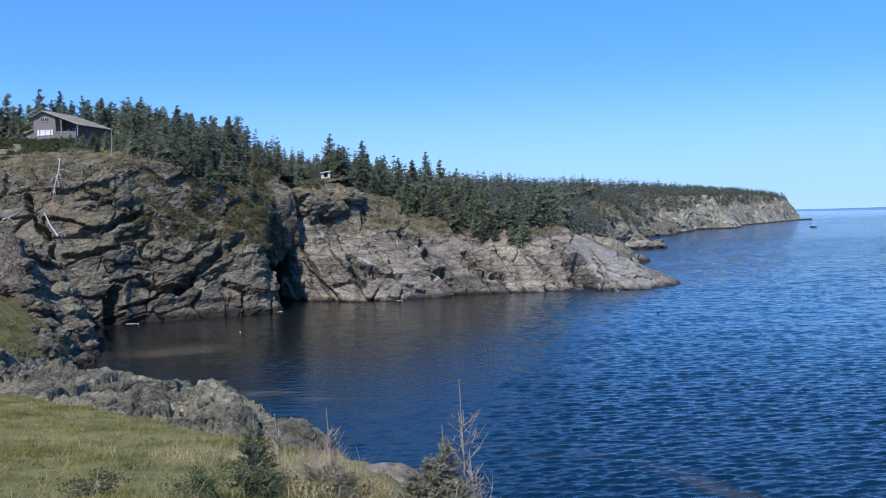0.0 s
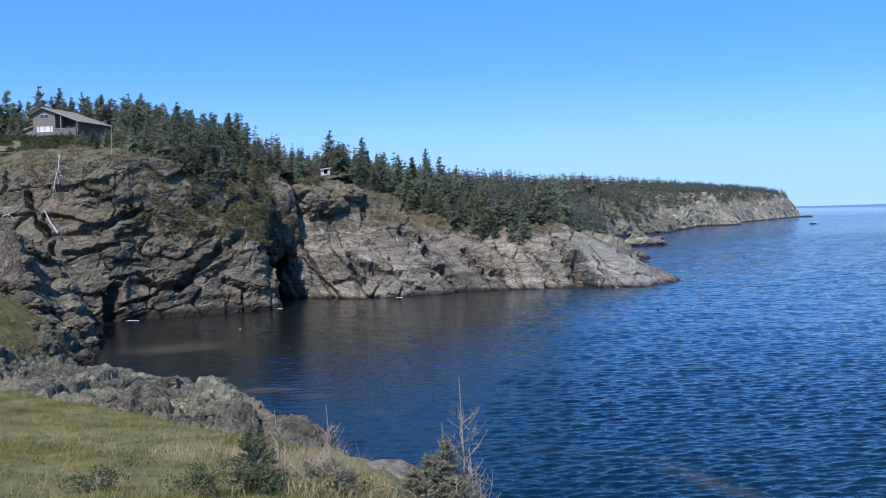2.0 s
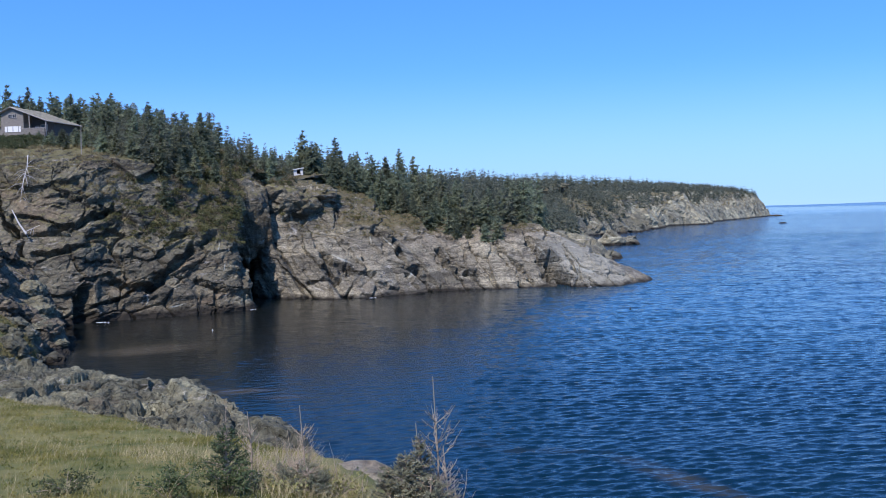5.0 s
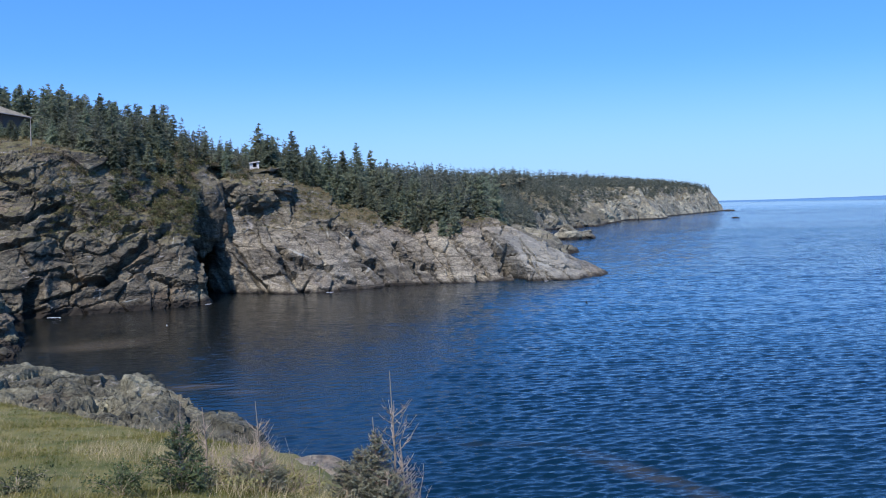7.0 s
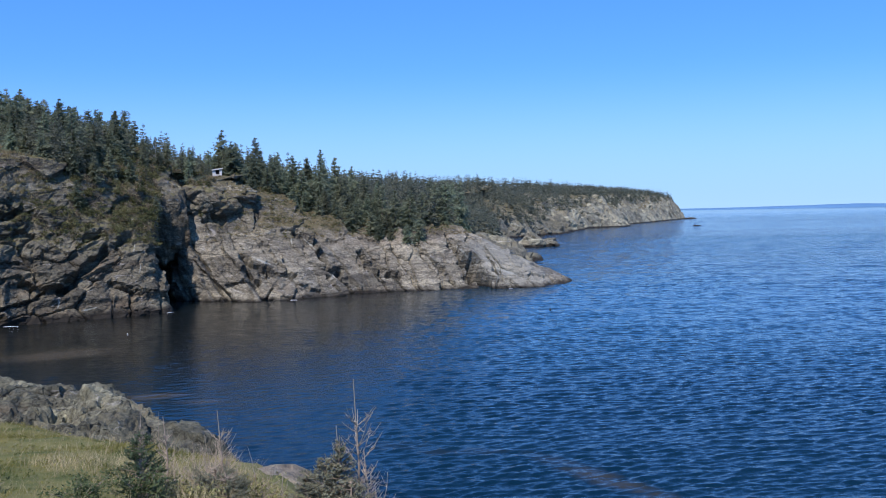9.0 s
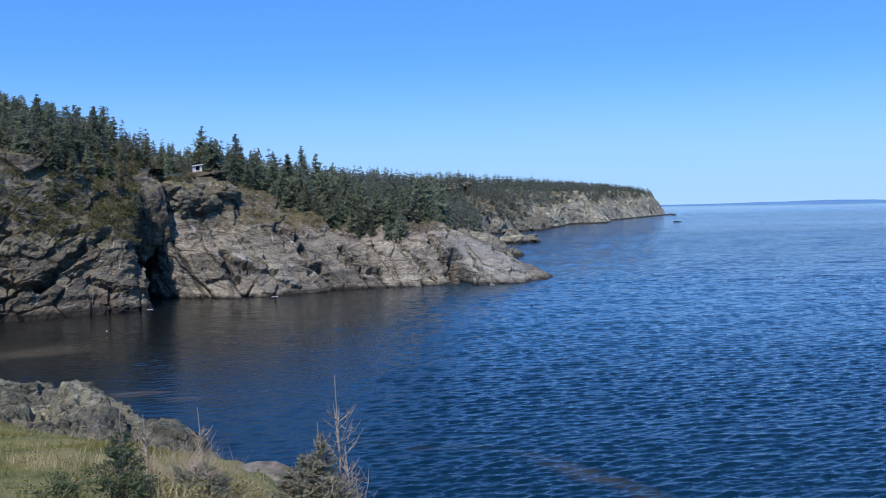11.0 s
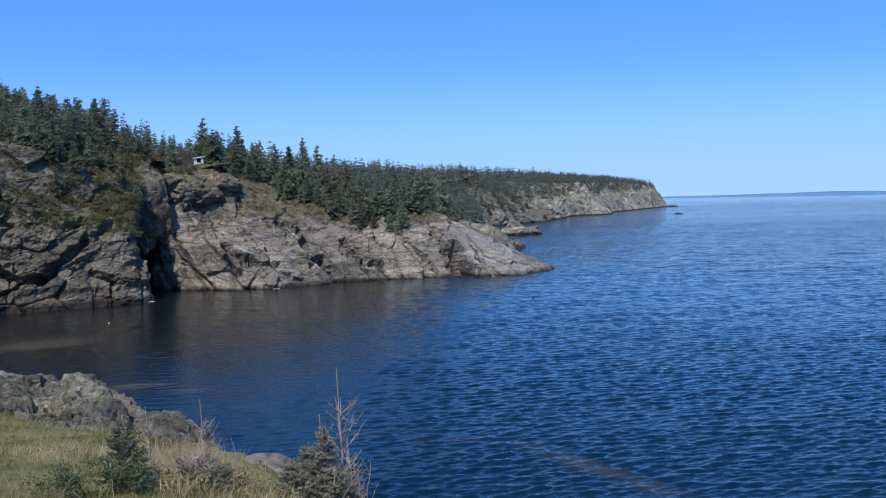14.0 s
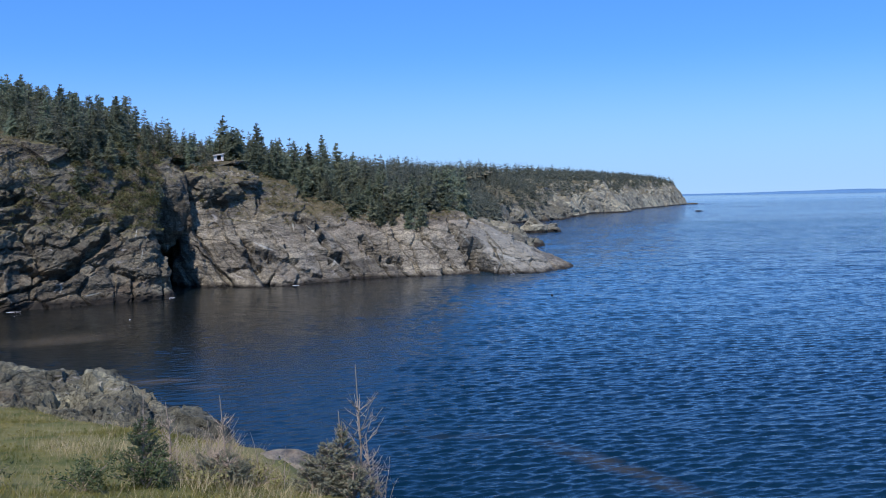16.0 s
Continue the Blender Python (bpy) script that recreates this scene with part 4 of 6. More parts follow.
def make_spruce(seed, tall, wide, bare, gappy, whorls, dead=False, place=None):
    rng = random.Random(seed)
    tree = thing("spruce_tree", "dead grey spruce with bare branches in the cliff-top wood" if dead else "dark green spruce in the cliff-top wood", "tree", "cliff-top spruces", place)
    bm = bmesh.new()
    lean = rng.uniform(-0.15, 0.15)
    add_tube(bm, [(0, 0, -0.6), (lean * 0.3, 0, tall * 0.4), (lean, 0, tall * 0.8), (lean, 0.05, tall)], [0.02 * tall, 0.014 * tall, 0.006 * tall, 0.012], 6)
    for k in range(26 if dead else 8):
        z = tall * rng.uniform(0.12, 0.9 if dead else bare + 0.25)
        a, ln = rng.uniform(0, 6.28), (1.05 - z / tall) * wide * rng.uniform(0.35, 0.9)
        p, o = Vector((lean * z / tall, 0, z)), Vector((math.cos(a), math.sin(a), 0))
        add_tube(bm, [p, p + o * ln * 0.6 + Vector((0, 0, 0.05)), p + o * ln + Vector((0, 0, 0.2 * ln))], [0.03, 0.02, 0.008], 4)
    part("trunk", bm, MAT_DEAD if dead else MAT_BARK, tree)
    cv, cf = spruce_crown(rng, tall, wide, bare, gappy, whorls)
    crown = new("crown", mesh_of("crown", cv, cf, MAT_NEEDLE, True))
    crown.parent = tree
    return tree


SPRUCES = [make_spruce(11, 8.0, 2.5, 0.04, 0.04, 28), make_spruce(12, 8.0, 2.2, 0.06, 0.08, 28), make_spruce(13, 8.0, 3.0, 0.03, 0.04, 27), make_spruce(17, 8.0, 2.6, 0.05, 0.12, 26),
           make_spruce(14, 8.0, 2.0, 0.20, 0.18, 25), make_spruce(15, 8.0, 2.4, 0.12, 0.28, 24), make_spruce(16, 8.0, 1.2, 0.40, 0.70, 16, True)]


def plant(kind, x, y, tall, sink=0.15, rng=random):
    z, up = ground_at(x, y)
    if z is None:
        return None
    s = tall / 8.0
    w = s ** 0.75 * rng.uniform(0.9, 1.15)
    ob = copy_thing(SPRUCES[kind], pose(x, y, z - sink, rng.uniform(-2.5, 2.5), rng.uniform(-2.5, 2.5), rng.uniform(0, 360)))
    ob.scale = (w, w, s)
    return ob


# tall trees that stand out along the skyline: x, y, height, kind
SKYLINE = [(-18.9, 156, 8.6, 2), (-17.0, 158, 7.2, 0), (-14.0, 160, 9.2, 0), (-8.8, 158, 7.6, 2), (-5.2, 160, 7.0, 3), (-2.7, 160, 8.6, 0), (-0.3, 163, 8.2, 1), (2.7, 165, 7.8, 2),
           (-52.5, 152, 8.4, 0), (-49.0, 154, 8.6, 1), (-40.5, 150, 8.0, 0), (-37.0, 152, 8.2, 1), (-34.8, 150, 9.0, 4), (-33.0, 150, 9.4, 4), (-31.4, 149, 8.0, 0),
           (-89.8, 190, 15.0, 1), (-86.2, 190, 12.5, 0), (-81.7, 190, 15.0, 2), (-77.8, 190, 14.5, 0), (-72.9, 190, 12.5, 2),
           (-69.5, 190, 13.0, 0), (-66.5, 188, 11.6, 1), (-91.5, 188, 13.5, 3), (-74.5, 163, 2.2, 2), (-76.5, 164, 2.9, 2), (-78.8, 164, 2.6, 2), (-81.0, 165, 3.2, 2), (-83.5, 166, 3.2, 2),
           (-71.8, 163.5, 1.5, 2), (-67.5, 164, 1.5, 2), (-65.5, 163, 1.7, 2), (-63.2, 163, 2.0, 2), (-61.5, 164, 2.4, 2), (-59.5, 163, 2.6, 0), (-57.6, 160, 2.6, 2)]
forest_rng = random.Random(5)
planted = []
for x, y, tall, kind in SKYLINE:
    plant(kind, x, y, tall, rng=forest_rng)
    planted.append((x, y))


def near_forest():
    """Spruces of the cliff top, each its own tree."""
    count, tries = 0, 0
    while count < 330 and tries < 12000:
        tries += 1
        x, y = forest_rng.uniform(-92, 34), forest_rng.uniform(116, 198)
        ratio = x / y
        if ratio < -0.50 or ratio > 0.20:
            continue
        brink = np.interp(x, [-92, -54.1, -53.9, -45, -36, -32, -28, -24, -20, -14, -8, 3, 6, 10, 14.2, 15.2, 20, 25, 30], [182, 182, 133, 124, 118, 119, 122, 127, 143, 146.5, 147, 149, 147, 146, 146.5, 153, 160, 185, 205])
        if y < brink or y > brink + (26 if x < -22 else 14):
            continue
        if any((x - a) ** 2 + (y - b) ** 2 < 1.7 for a, b in planted):
            continue
        z, up = ground_at(x, y)
        if z is None or up < 0.3 or z < 6:
            continue
        if -21.5 < x < -15.5 and 138 < y < 151:
            continue
        if ratio < -0.345 and y < 182 and not (ratio > -0.405 and y < 150):
            continue
        if -31 < x < -19.5 and y < 146 and forest_rng.random() < 0.65:
            continue
        edge = y - brink < 4
        tall = forest_rng.uniform(8, 12) if y > 182 else forest_rng.uniform(1.6, 3.2) if ratio < -0.345 else forest_rng.uniform(2.4, 4.4) if edge or (-31 < x < -19) else forest_rng.uniform(3.4, 7.6)
        kind = forest_rng.choice((0, 1, 2, 2, 3) if edge else (0, 0, 1, 2, 3, 3, 3, 4, 4, 5, 5, 6) if x < -25 else (0, 1, 2, 2, 3, 5))
        plant(kind, x, y, tall, rng=forest_rng)
        planted.append((x, y))
        count += 1


near_forest()
for k, ob in enumerate(SPRUCES):
    x, y = ((-95, 196), (-92, 199), (-99, 198), (-88, 197), (-97, 201), (-84, 198), (-80, 197))[k]
    ob.matrix_basis = pose(x, y, (ground_at(x, y)[0] or 27) - 0.2)


LIGHT_CROWNS = [spruce_crown(random.Random(80 + k), 1.0, 0.26 + 0.04 * (k % 3), 0.04, 0.06, 15, 4, (5, 6), 1.15) for k in range(6)]
SMALL_CROWNS = [spruce_crown(random.Random(90 + k), 1.0, 0.22 + 0.05 * (k % 3), 0.04, 0.0, 9, 3, (4, 5), 1.7) for k in range(8)]
FAR_CROWNS = [spruce_crown(random.Random(190 + k), 1.0, 0.26 + 0.05 * (k % 3), 0.04, 0.0, 7, 2, (4, 5), 2.2) for k in range(8)]


def woods(name, label, count, region, tall, seed, crowns, low=6.5, steep=0.25):
    """Woods as one mass of ragged conifers."""
    rng = random.Random(seed)
    vs, fs, base = [], [], 0
    made = tries = 0
    while made < count and tries < count * 12:
        tries += 1
        x, y = region(rng)
        z, up = ground_at(x, y)
        if z is None or z < low or up < steep:
            continue
        h = rng.uniform(*tall) * (0.62 if -32 < x < -17 and y < 190 else 1.45 if x < -55 else 1.0)
        v, f = rng.choice(crowns)
        a, w = rng.uniform(0, 6.283), rng.uniform(0.85, 1.25)
        ca, sa = math.cos(a) * w * h, math.sin(a) * w * h
        vs.append(np.stack([x + v[:, 0] * ca - v[:, 1] * sa, y + v[:, 0] * sa + v[:, 1] * ca, z - 0.1 + v[:, 2] * h], 1))
        fs.append(f + base)
        base += len(v)
        made += 1
    return tagged(new(name, mesh_of(name, np.vstack(vs), np.vstack(fs), MAT_NEEDLE_FAR, True)), label, "woods", kind="stuff")


def mid_region(rng):
    while True:
        y = 156 + 75 * rng.random()
        x = rng.uniform(-0.13, 0.21) * y + rng.uniform(-10, 0)
        if y > np.interp(x, [14, 15, 20, 25, 30, 37], [0, 153, 160, 185, 205, 233]):
            return x, y


def slope_far_region(rng):
    y = 225 + 245 * rng.random()
    return rng.uniform(-0.06, 0.235) * y + rng.uniform(-8, 0), y


def back_region(rng):
    """Behind the cliff-top trees of the cove."""
    while True:
        x, y = rng.uniform(-120, 6), rng.uniform(140, 215)
        if y > (188 if x < -50 else 150 if x < -22 else 162):
            return x, y


def head_region(rng):
    t = rng.random() ** 0.8
    y = 440 + 570 * t
    coast = np.interp(y, [440, 500, 570, 630, 700, 800, 915, 966, 1010], [100, 132, 163, 200, 230, 283, 343, 372, 360])
    return coast - rng.uniform(6 if y > 820 else 11, 78), y


woods("woods", "spruce woods on the slope behind the cove", 520, mid_region, (3.6, 7.6), 21, LIGHT_CROWNS)
woods("woods", "spruce woods running down to the pale shore", 2000, slope_far_region, (3.5, 7.5), 25, SMALL_CROWNS, 4.6, 0.12)
woods("woods", "distant spruce woods on the far headland", 2700, head_region, (3.6, 7.6), 22, FAR_CROWNS, 8.0, 0.12)
woods("woods", "dense spruce woods behind the cliff-top trees", 300, back_region, (4.0, 7.5), 23, LIGHT_CROWNS)


def slope_region(rng):
    """Among the trees of the dark cliff's upper slope."""
    while True:
        x = rng.uniform(-50, -19)
        y = np.interp(x, [-50, -45, -36, -32, -28, -24, -19], [131, 125, 118.5, 119.5, 122, 127, 143]) + rng.uniform(0.5, 22)
        if x / y > -0.345 and (x < -31 or y > 140):
            return x, y


woods("woods", "thick young spruces filling the cliff-top slope", 300, slope_region, (2.0, 5.4), 24, LIGHT_CROWNS)


# ======== undergrowth ========
MAT_BUSH = simple_material("dark_bush_leaf", (0.054, 0.072, 0.0312), (0.138, 0.15, 0.0696), 0.5, 0.8, 0, 0.2, per_island=0.3, thin=0.35)
MAT_LEDGE = simple_material("olive_ledge_plants", (0.0863, 0.0978, 0.0374), (0.23, 0.213, 0.0934), 0.35, 0.85, 0, 0.2, per_island=0.3, thin=0.35)
MAT_BROWN_BRUSH = simple_material("brown_brush_leaf", (0.162, 0.135, 0.081), (0.324, 0.27, 0.162), 0.5, 0.85, 0, 0.2, per_island=0.3, thin=0.35)
MAT_STRAW = simple_material("tan_dry_grass", (0.17, 0.145, 0.07), (0.34, 0.28, 0.155), 0.4, 0.85, 0, 0.2, per_island=0.25, thin=0.35)


def clumps(name, label, spots, material, seed, leaf=0.16, leaves=60, tuft=False):
    """Low plants: each spot (x, y, z, radius, height) gets a loose mound of leaves or upright blades."""
    r = np.random.RandomState(seed)
    vs = []
    for x, y, z, wide, tall in spots:
        n = max(10, int(leaves * wide / 0.6))
        a, d, u = r.uniform(0, 6.283, n), np.sqrt(r.rand(n)), r.rand(n) ** 0.6
        lump = 0.75 + 0.25 * np.sin(a * 3 + x) + 0.15 * np.sin(a * 5 + y)
        top = np.sqrt(np.maximum(1 - (0.9 * d) ** 2, 0.08))
        c = np.stack([x + np.cos(a) * d * wide * lump, y + np.sin(a) * d * wide * lump, z - 0.05 + tall * top * (0.15 if tuft else u)], 1)
        s = leaf * r.uniform(0.6, 1.4, n)[:, None]
        if tuft:
            p = r.normal(0, 0.35, (n, 3)) + (0, 0, 1.0)
            p = p * (tall * r.uniform(0.5, 1.1, n))[:, None]
            q = np.stack([np.cos(a + 1), np.sin(a + 1), 0 * a], 1) * s * 0.3
        else:
            p = r.normal(0, 1, (n, 3)) + np.stack([np.cos(a) * d, np.sin(a) * d, 0.3 + 0 * a], 1)
            p = p / np.linalg.norm(p, axis=1, keepdims=True) * s
            q = np.cross(p, r.normal(0, 1, (n, 3)))
            q = q / (np.linalg.norm(q, axis=1, keepdims=True) + 1e-6) * s * 0.55
        vs.append(np.stack([c - q, c + q, c + p], 1).reshape(-1, 3))
    v = np.vstack(vs)
    return tagged(new(name, mesh_of(name, v, np.arange(len(v)).reshape(-1, 3), material)), label, "undergrowth", kind="stuff")


def ledge_spots(ob, count, keep, wide, tall, seed):
    """Places on the flatter bits of a cliff."""
    r = np.random.RandomState(seed)
    me = ob.data
    mid, nor = np.zeros(len(me.polygons) * 3, np.float32), np.zeros(len(me.polygons) * 3, np.float32)
    me.polygons.foreach_get("center", mid)
    me.polygons.foreach_get("normal", nor)
    mid, nor = mid.reshape(-1, 3).astype(float), np.abs(nor.reshape(-1, 3))
    ok = np.flatnonzero(keep(mid[:, 0], mid[:, 1], mid[:, 2]) & (nor[:, 2] > 0.42) & (fbm(mid / 3.2, 3) + r.uniform(-0.35, 0.35, len(mid)) > 0.0))
    ok = r.permutation(ok)[:count]
    return [(*mid[i], r.uniform(*wide), r.uniform(*tall)) for i in ok]


clumps("undergrowth", "olive shrubs and weeds on the ledges of the dark cliff",
       ledge_spots(cliff_1, 1000, lambda x, y, z: (x > -38) & (x < -21.5) & (z > 8.2) & (z < 17.5), (0.25, 0.7), (0.2, 0.65), 71), MAT_LEDGE, 71, 0.13, 60)
clumps("dry_grass", "tan dry grass among the shrubs of the dark cliff",
       ledge_spots(cliff_1, 400, lambda x, y, z: (x > -38) & (x < -21.5) & (z > 8.0) & (z < 17.0), (0.25, 0.5), (0.2, 0.45), 77), MAT_STRAW, 77, 0.10, 50, True)
clumps("dry_grass", "tan dry grass tufts along the cliff's brink",
       ledge_spots(cliff_1, 700, lambda x, y, z: (z > 14.5) & (x < -36), (0.3, 0.6), (0.2, 0.45), 72), MAT_STRAW, 72, 0.10, 60, True)
clumps("dry_grass", "brown dry grass on the slope above the slabs",
       ledge_spots(cliff_2, 800, lambda x, y, z: (z > 8.3) & (x > -21) & (x < 24), (0.25, 0.55), (0.15, 0.35), 73), MAT_STRAW, 73, 0.10, 50, True)
clumps("undergrowth", "low olive shrubs above the slabs",
       ledge_spots(cliff_2, 260, lambda x, y, z: (z > 8.6) & (x > -20) & (x < 20), (0.25, 0.6), (0.2, 0.5), 74), MAT_LEDGE, 74, 0.12, 60)


def house_bushes():
    """A dark thicket round the house, thinning out down the slope."""
    rng, spots = random.Random(75), []
    while len(spots) < 330:
        y = rng.uniform(126, 165.5) if rng.random() < 0.3 else rng.uniform(150, 165.5)
        x = y * rng.uniform(-0.50, -0.335)
        if -74.6 < x < -63.0 and y > 164.6:
            continue
        z, up = ground_at(x, y)
        if z is None or z < 14:
            continue
        big = smooth(140, 158, y) * (0.12 if x > -75.5 and y > 146 else 1.0) * rng.uniform(0.4, 1.0)
        spots.append((x, y, z, rng.uniform(0.5, 0.9) + 0.6 * big, rng.uniform(0.4, 0.8) + 1.3 * big * rng.random()))
    return spots


def gully_brush():
    """Olive and brown brush on the slope above the gully."""
    rng, spots = random.Random(78), []
    while len(spots) < 420:
        x, y = rng.uniform(-33, -19), rng.uniform(115, 146)
        z, up = ground_at(x, y)
        if z is None or z < 9.5 or up < 0.2:
            continue
        spots.append((x, y, z, rng.uniform(0.4, 0.9), rng.uniform(0.4, 1.3)))
    return spots


BRUSH = gully_brush()
clumps("undergrowth", "dense olive brush above the gully", BRUSH[:260], MAT_LEDGE, 79, 0.15, 110)
clumps("undergrowth", "dry brown brush above the gully", BRUSH[260:], MAT_BROWN_BRUSH, 80, 0.13, 100)

clumps("undergrowth", "dark bushes in front of the shingled house", house_bushes(), MAT_BUSH, 76, 0.17, 130)

# ======== house on the cliff top ========
MAT_SHINGLE = simple_material("weathered_cedar_shingle", (0.135, 0.125, 0.108), (0.30, 0.275, 0.24), 2.2, 0.9, 0.02, stretch=(1, 1, 5))
MAT_ROOF = simple_material("brown_roof_shingle", (0.32, 0.275, 0.18), (0.46, 0.40, 0.28), 1.6, 0.9, 0.02, stretch=(1, 1, 4))
MAT_TRIM = simple_material("grey_wood_trim", (0.28, 0.26, 0.24), (0.40, 0.38, 0.35), 4.0, 0.8)
MAT_WHITE = simple_material("white_paint_and_glare", (0.76, 0.76, 0.74), (0.84, 0.84, 0.82), 3.0, 0.5)
MAT_HUT = simple_material("pale_weathered_paint", (0.55, 0.54, 0.51), (0.72, 0.71, 0.68), 3.0, 0.7)
# shade under porch and eave and inside openings, put into a darker board colour
MAT_SHADED_WALL = simple_material("shade_darkened_boards", (0.07, 0.065, 0.06), (0.12, 0.11, 0.10), 3.0, 0.85, stretch=(6, 6, 1))


def glass_material():
    m, nt, bsdf = node_material("window_glass")
    pos = node(nt, "ShaderNodeTexCoord").outputs["Object"]
    nt.links.new(ramp(nt, noise_tex(nt, pos, 1.5), [(0.3, (0.02, 0.022, 0.025)), (0.7, (0.05, 0.055, 0.06))]), bsdf.inputs["Base Color"])
    bsdf.inputs["Roughness"].default_value = 0.04
    bsdf.inputs["IOR"].default_value = 1.5
    return m


MAT_GLASS = glass_material()


def add_poly(bm, points, thick):
    """A slab: a flat polygon given a thickness along -normal."""
    top = [bm.verts.new(p) for p in points]
    n = (Vector(points[1]) - Vector(points[0])).cross(Vector(points[2]) - Vector(points[0])).normalized() * thick
    low = [bm.verts.new(Vector(p) - n) for p in points]
    bm.faces.new(top)
    bm.faces.new(low[::-1])
    for k in range(len(top)):
        j = (k + 1) % len(top)
        bm.faces.new((top[k], low[k], low[j], top[j]))


def window_part(house, x0, x1, z0, z1, y, glare=False, mullions=1):
    win = part("window", _box_mesh((x0, y - 0.02, z0), (x1, y + 0.05, z1)), MAT_SHADED_WALL, house)
    bm = bmesh.new()
    w = 0.09
    for lo, hi in (((x0 - w, z0 - w), (x1 + w, z0)), ((x0 - w, z1), (x1 + w, z1 + w)), ((x0 - w, z0), (x0, z1)), ((x1, z0), (x1 + w, z1))):
        add_box(bm, (lo[0], y - 0.07, lo[1]), (hi[0], y - 0.005, hi[1]))
    for k in range(mullions):
        xm = x0 + (x1 - x0) * (k + 1) / (mullions + 1)
        add_box(bm, (xm - 0.03, y - 0.06, z0), (xm + 0.03, y - 0.024, z1))
    # glare on the lower windows is put into the colour: flat white panes
    part("frame", bm, MAT_WHITE if glare else MAT_TRIM, win)
    part("pane", _box_mesh((x0 + 0.004, y - 0.032, z0 + 0.004), (x1 - 0.004, y - 0.024, z1 - 0.004)), MAT_WHITE if glare else MAT_GLASS, win, "pane coloured flat white for the glare on its glass" if glare else "dark glass pane")
    return win


def _box_mesh(lo, hi, bevel=0.0):
    bm = bmesh.new()
    add_box(bm, lo, hi, None, bevel)
    return bm


def make_house():
    """Shingled house, gable to the sea, the long saltbox roof coming down over a porch; its long side shows too."""
    house = thing("house", "weathered grey shingled house with a brown roof and deck", "house", place=pose(-73.43, 166.5, 27.64, 0, 0, -12))
    deep, ridge_x, ridge, left_eave, right_eave, wide = 10.4, 2.14, 4.68, 3.56, 1.95, 9.4
    slope_left, slope_right = (ridge - left_eave) / (ridge_x + 0.4), (ridge - right_eave) / (wide - ridge_x)
    def under(x):
        return ridge - 0.2 - (slope_left * (ridge_x - x) if x < ridge_x else slope_right * (x - ridge_x))
    bm = bmesh.new()
    add_poly(bm, [(0, 0, -2.5), (4.45, 0, -2.5), (4.45, 0, under(4.45)), (ridge_x, 0, under(ridge_x)), (0, 0, under(0))], 0.2)
    part("wall", bm, MAT_SHINGLE, house, "grey shingled gable wall")
    part("wall", _box_mesh((0, 0.204, -2.5), (0.2, deep - 0.5, under(0) - 0.02)), MAT_SHINGLE, house)
    part("wall", _box_mesh((4.25, 0.204, -2.5), (4.45, 2.4, under(4.45) - 0.02)), MAT_SHINGLE, house)
    bm = bmesh.new()
    add_poly(bm, [(4.454, 2.4, -2.5), (8.8, 2.4, -2.5), (8.8, 2.4, under(8.8)), (4.454, 2.4, under(4.454))], 0.2)
    part("wall", bm, MAT_SHADED_WALL, house, "boarded wall behind the porch, coloured dark for the porch's shade")
    part("wall", _box_mesh((8.6, 2.604, -2.5), (8.8, deep - 0.5, under(8.8) - 0.02)), MAT_SHADED_WALL, house, "boarded side wall, coloured dark for the shade under the eave")
    bm = bmesh.new()
    add_poly(bm, [(0.204, deep - 0.5, -2.5), (8.596, deep - 0.5, -2.5), (8.596, deep - 0.5, under(8.6)), (ridge_x, deep - 0.5, under(ridge_x)), (0.204, deep - 0.5, under(0.2))], 0.2)
    part("wall", bm, MAT_SHINGLE, house)
    bm = bmesh.new()
    add_poly(bm, [(ridge_x, -0.45, ridge), (wide, -0.45, right_eave), (wide, deep, right_eave), (ridge_x, deep - 1.0, ridge)], 0.16)
    part("roof", bm, MAT_ROOF, house)
    bm = bmesh.new()
    add_poly(bm, [(-0.4, -0.45, left_eave), (ridge_x - 0.004, -0.45, ridge), (ridge_x - 0.004, deep - 1.0, ridge), (-0.4, deep, left_eave)], 0.16)
    part("roof", bm, MAT_ROOF, house)
    courses = 12
    for k in range(1, courses):
        t = k / courses
        x, z = ridge_x + (wide - ridge_x) * t, ridge + (right_eave - ridge) * t
        part("shingle_course", _box_mesh((x - 0.05, -0.46, z - 0.06), (x + 0.03, deep - 1.0 + t, z + 0.03)), MAT_ROOF, house)
    for p, q in (((-0.4, -0.45, left_eave), (ridge_x, -0.45, ridge)), ((ridge_x, -0.45, ridge), (wide, -0.45, right_eave)), ((wide, -0.45, right_eave), (wide, deep, right_eave))):
        bm = bmesh.new()
        add_tube(bm, [Vector(p) + Vector((0, -0.04, -0.11)), Vector(q) + Vector((0, -0.04, -0.11))], [0.09, 0.09], 4)
        part("fascia", bm, MAT_TRIM, house, "grey wooden fascia board")
    part("annex_wall", _box_mesh((-3.0, 2.0, -1.5), (-0.02, 5.0, 1.2)), MAT_SHINGLE, house)
    bm = bmesh.new()
    add_poly(bm, [(-3.4, 1.6, 1.0), (-0.02, 1.6, 2.0), (-0.02, 5.4, 2.0), (-3.4, 5.4, 1.0)], 0.12)
    part("annex_roof", bm, MAT_ROOF, house)
    for x in (1.55, 2.4):
        window_part(house, x, x + 0.68, 2.72, 3.3, 0.0)
    for x, w in ((0.85, 0.22), (1.4, 0.8), (2.5, 0.8), (3.62, 0.2)):
        window_part(house, x, x + w, 0.3, 1.12, 0.0, True, 0)
    window_part(house, 6.3, 7.5, 0.5, 1.5, 2.4, False, 1)
    part("door", _box_mesh((5.1, 2.33, -0.6), (5.9, 2.396, 1.4)), MAT_TRIM, house, "pale grey porch door")
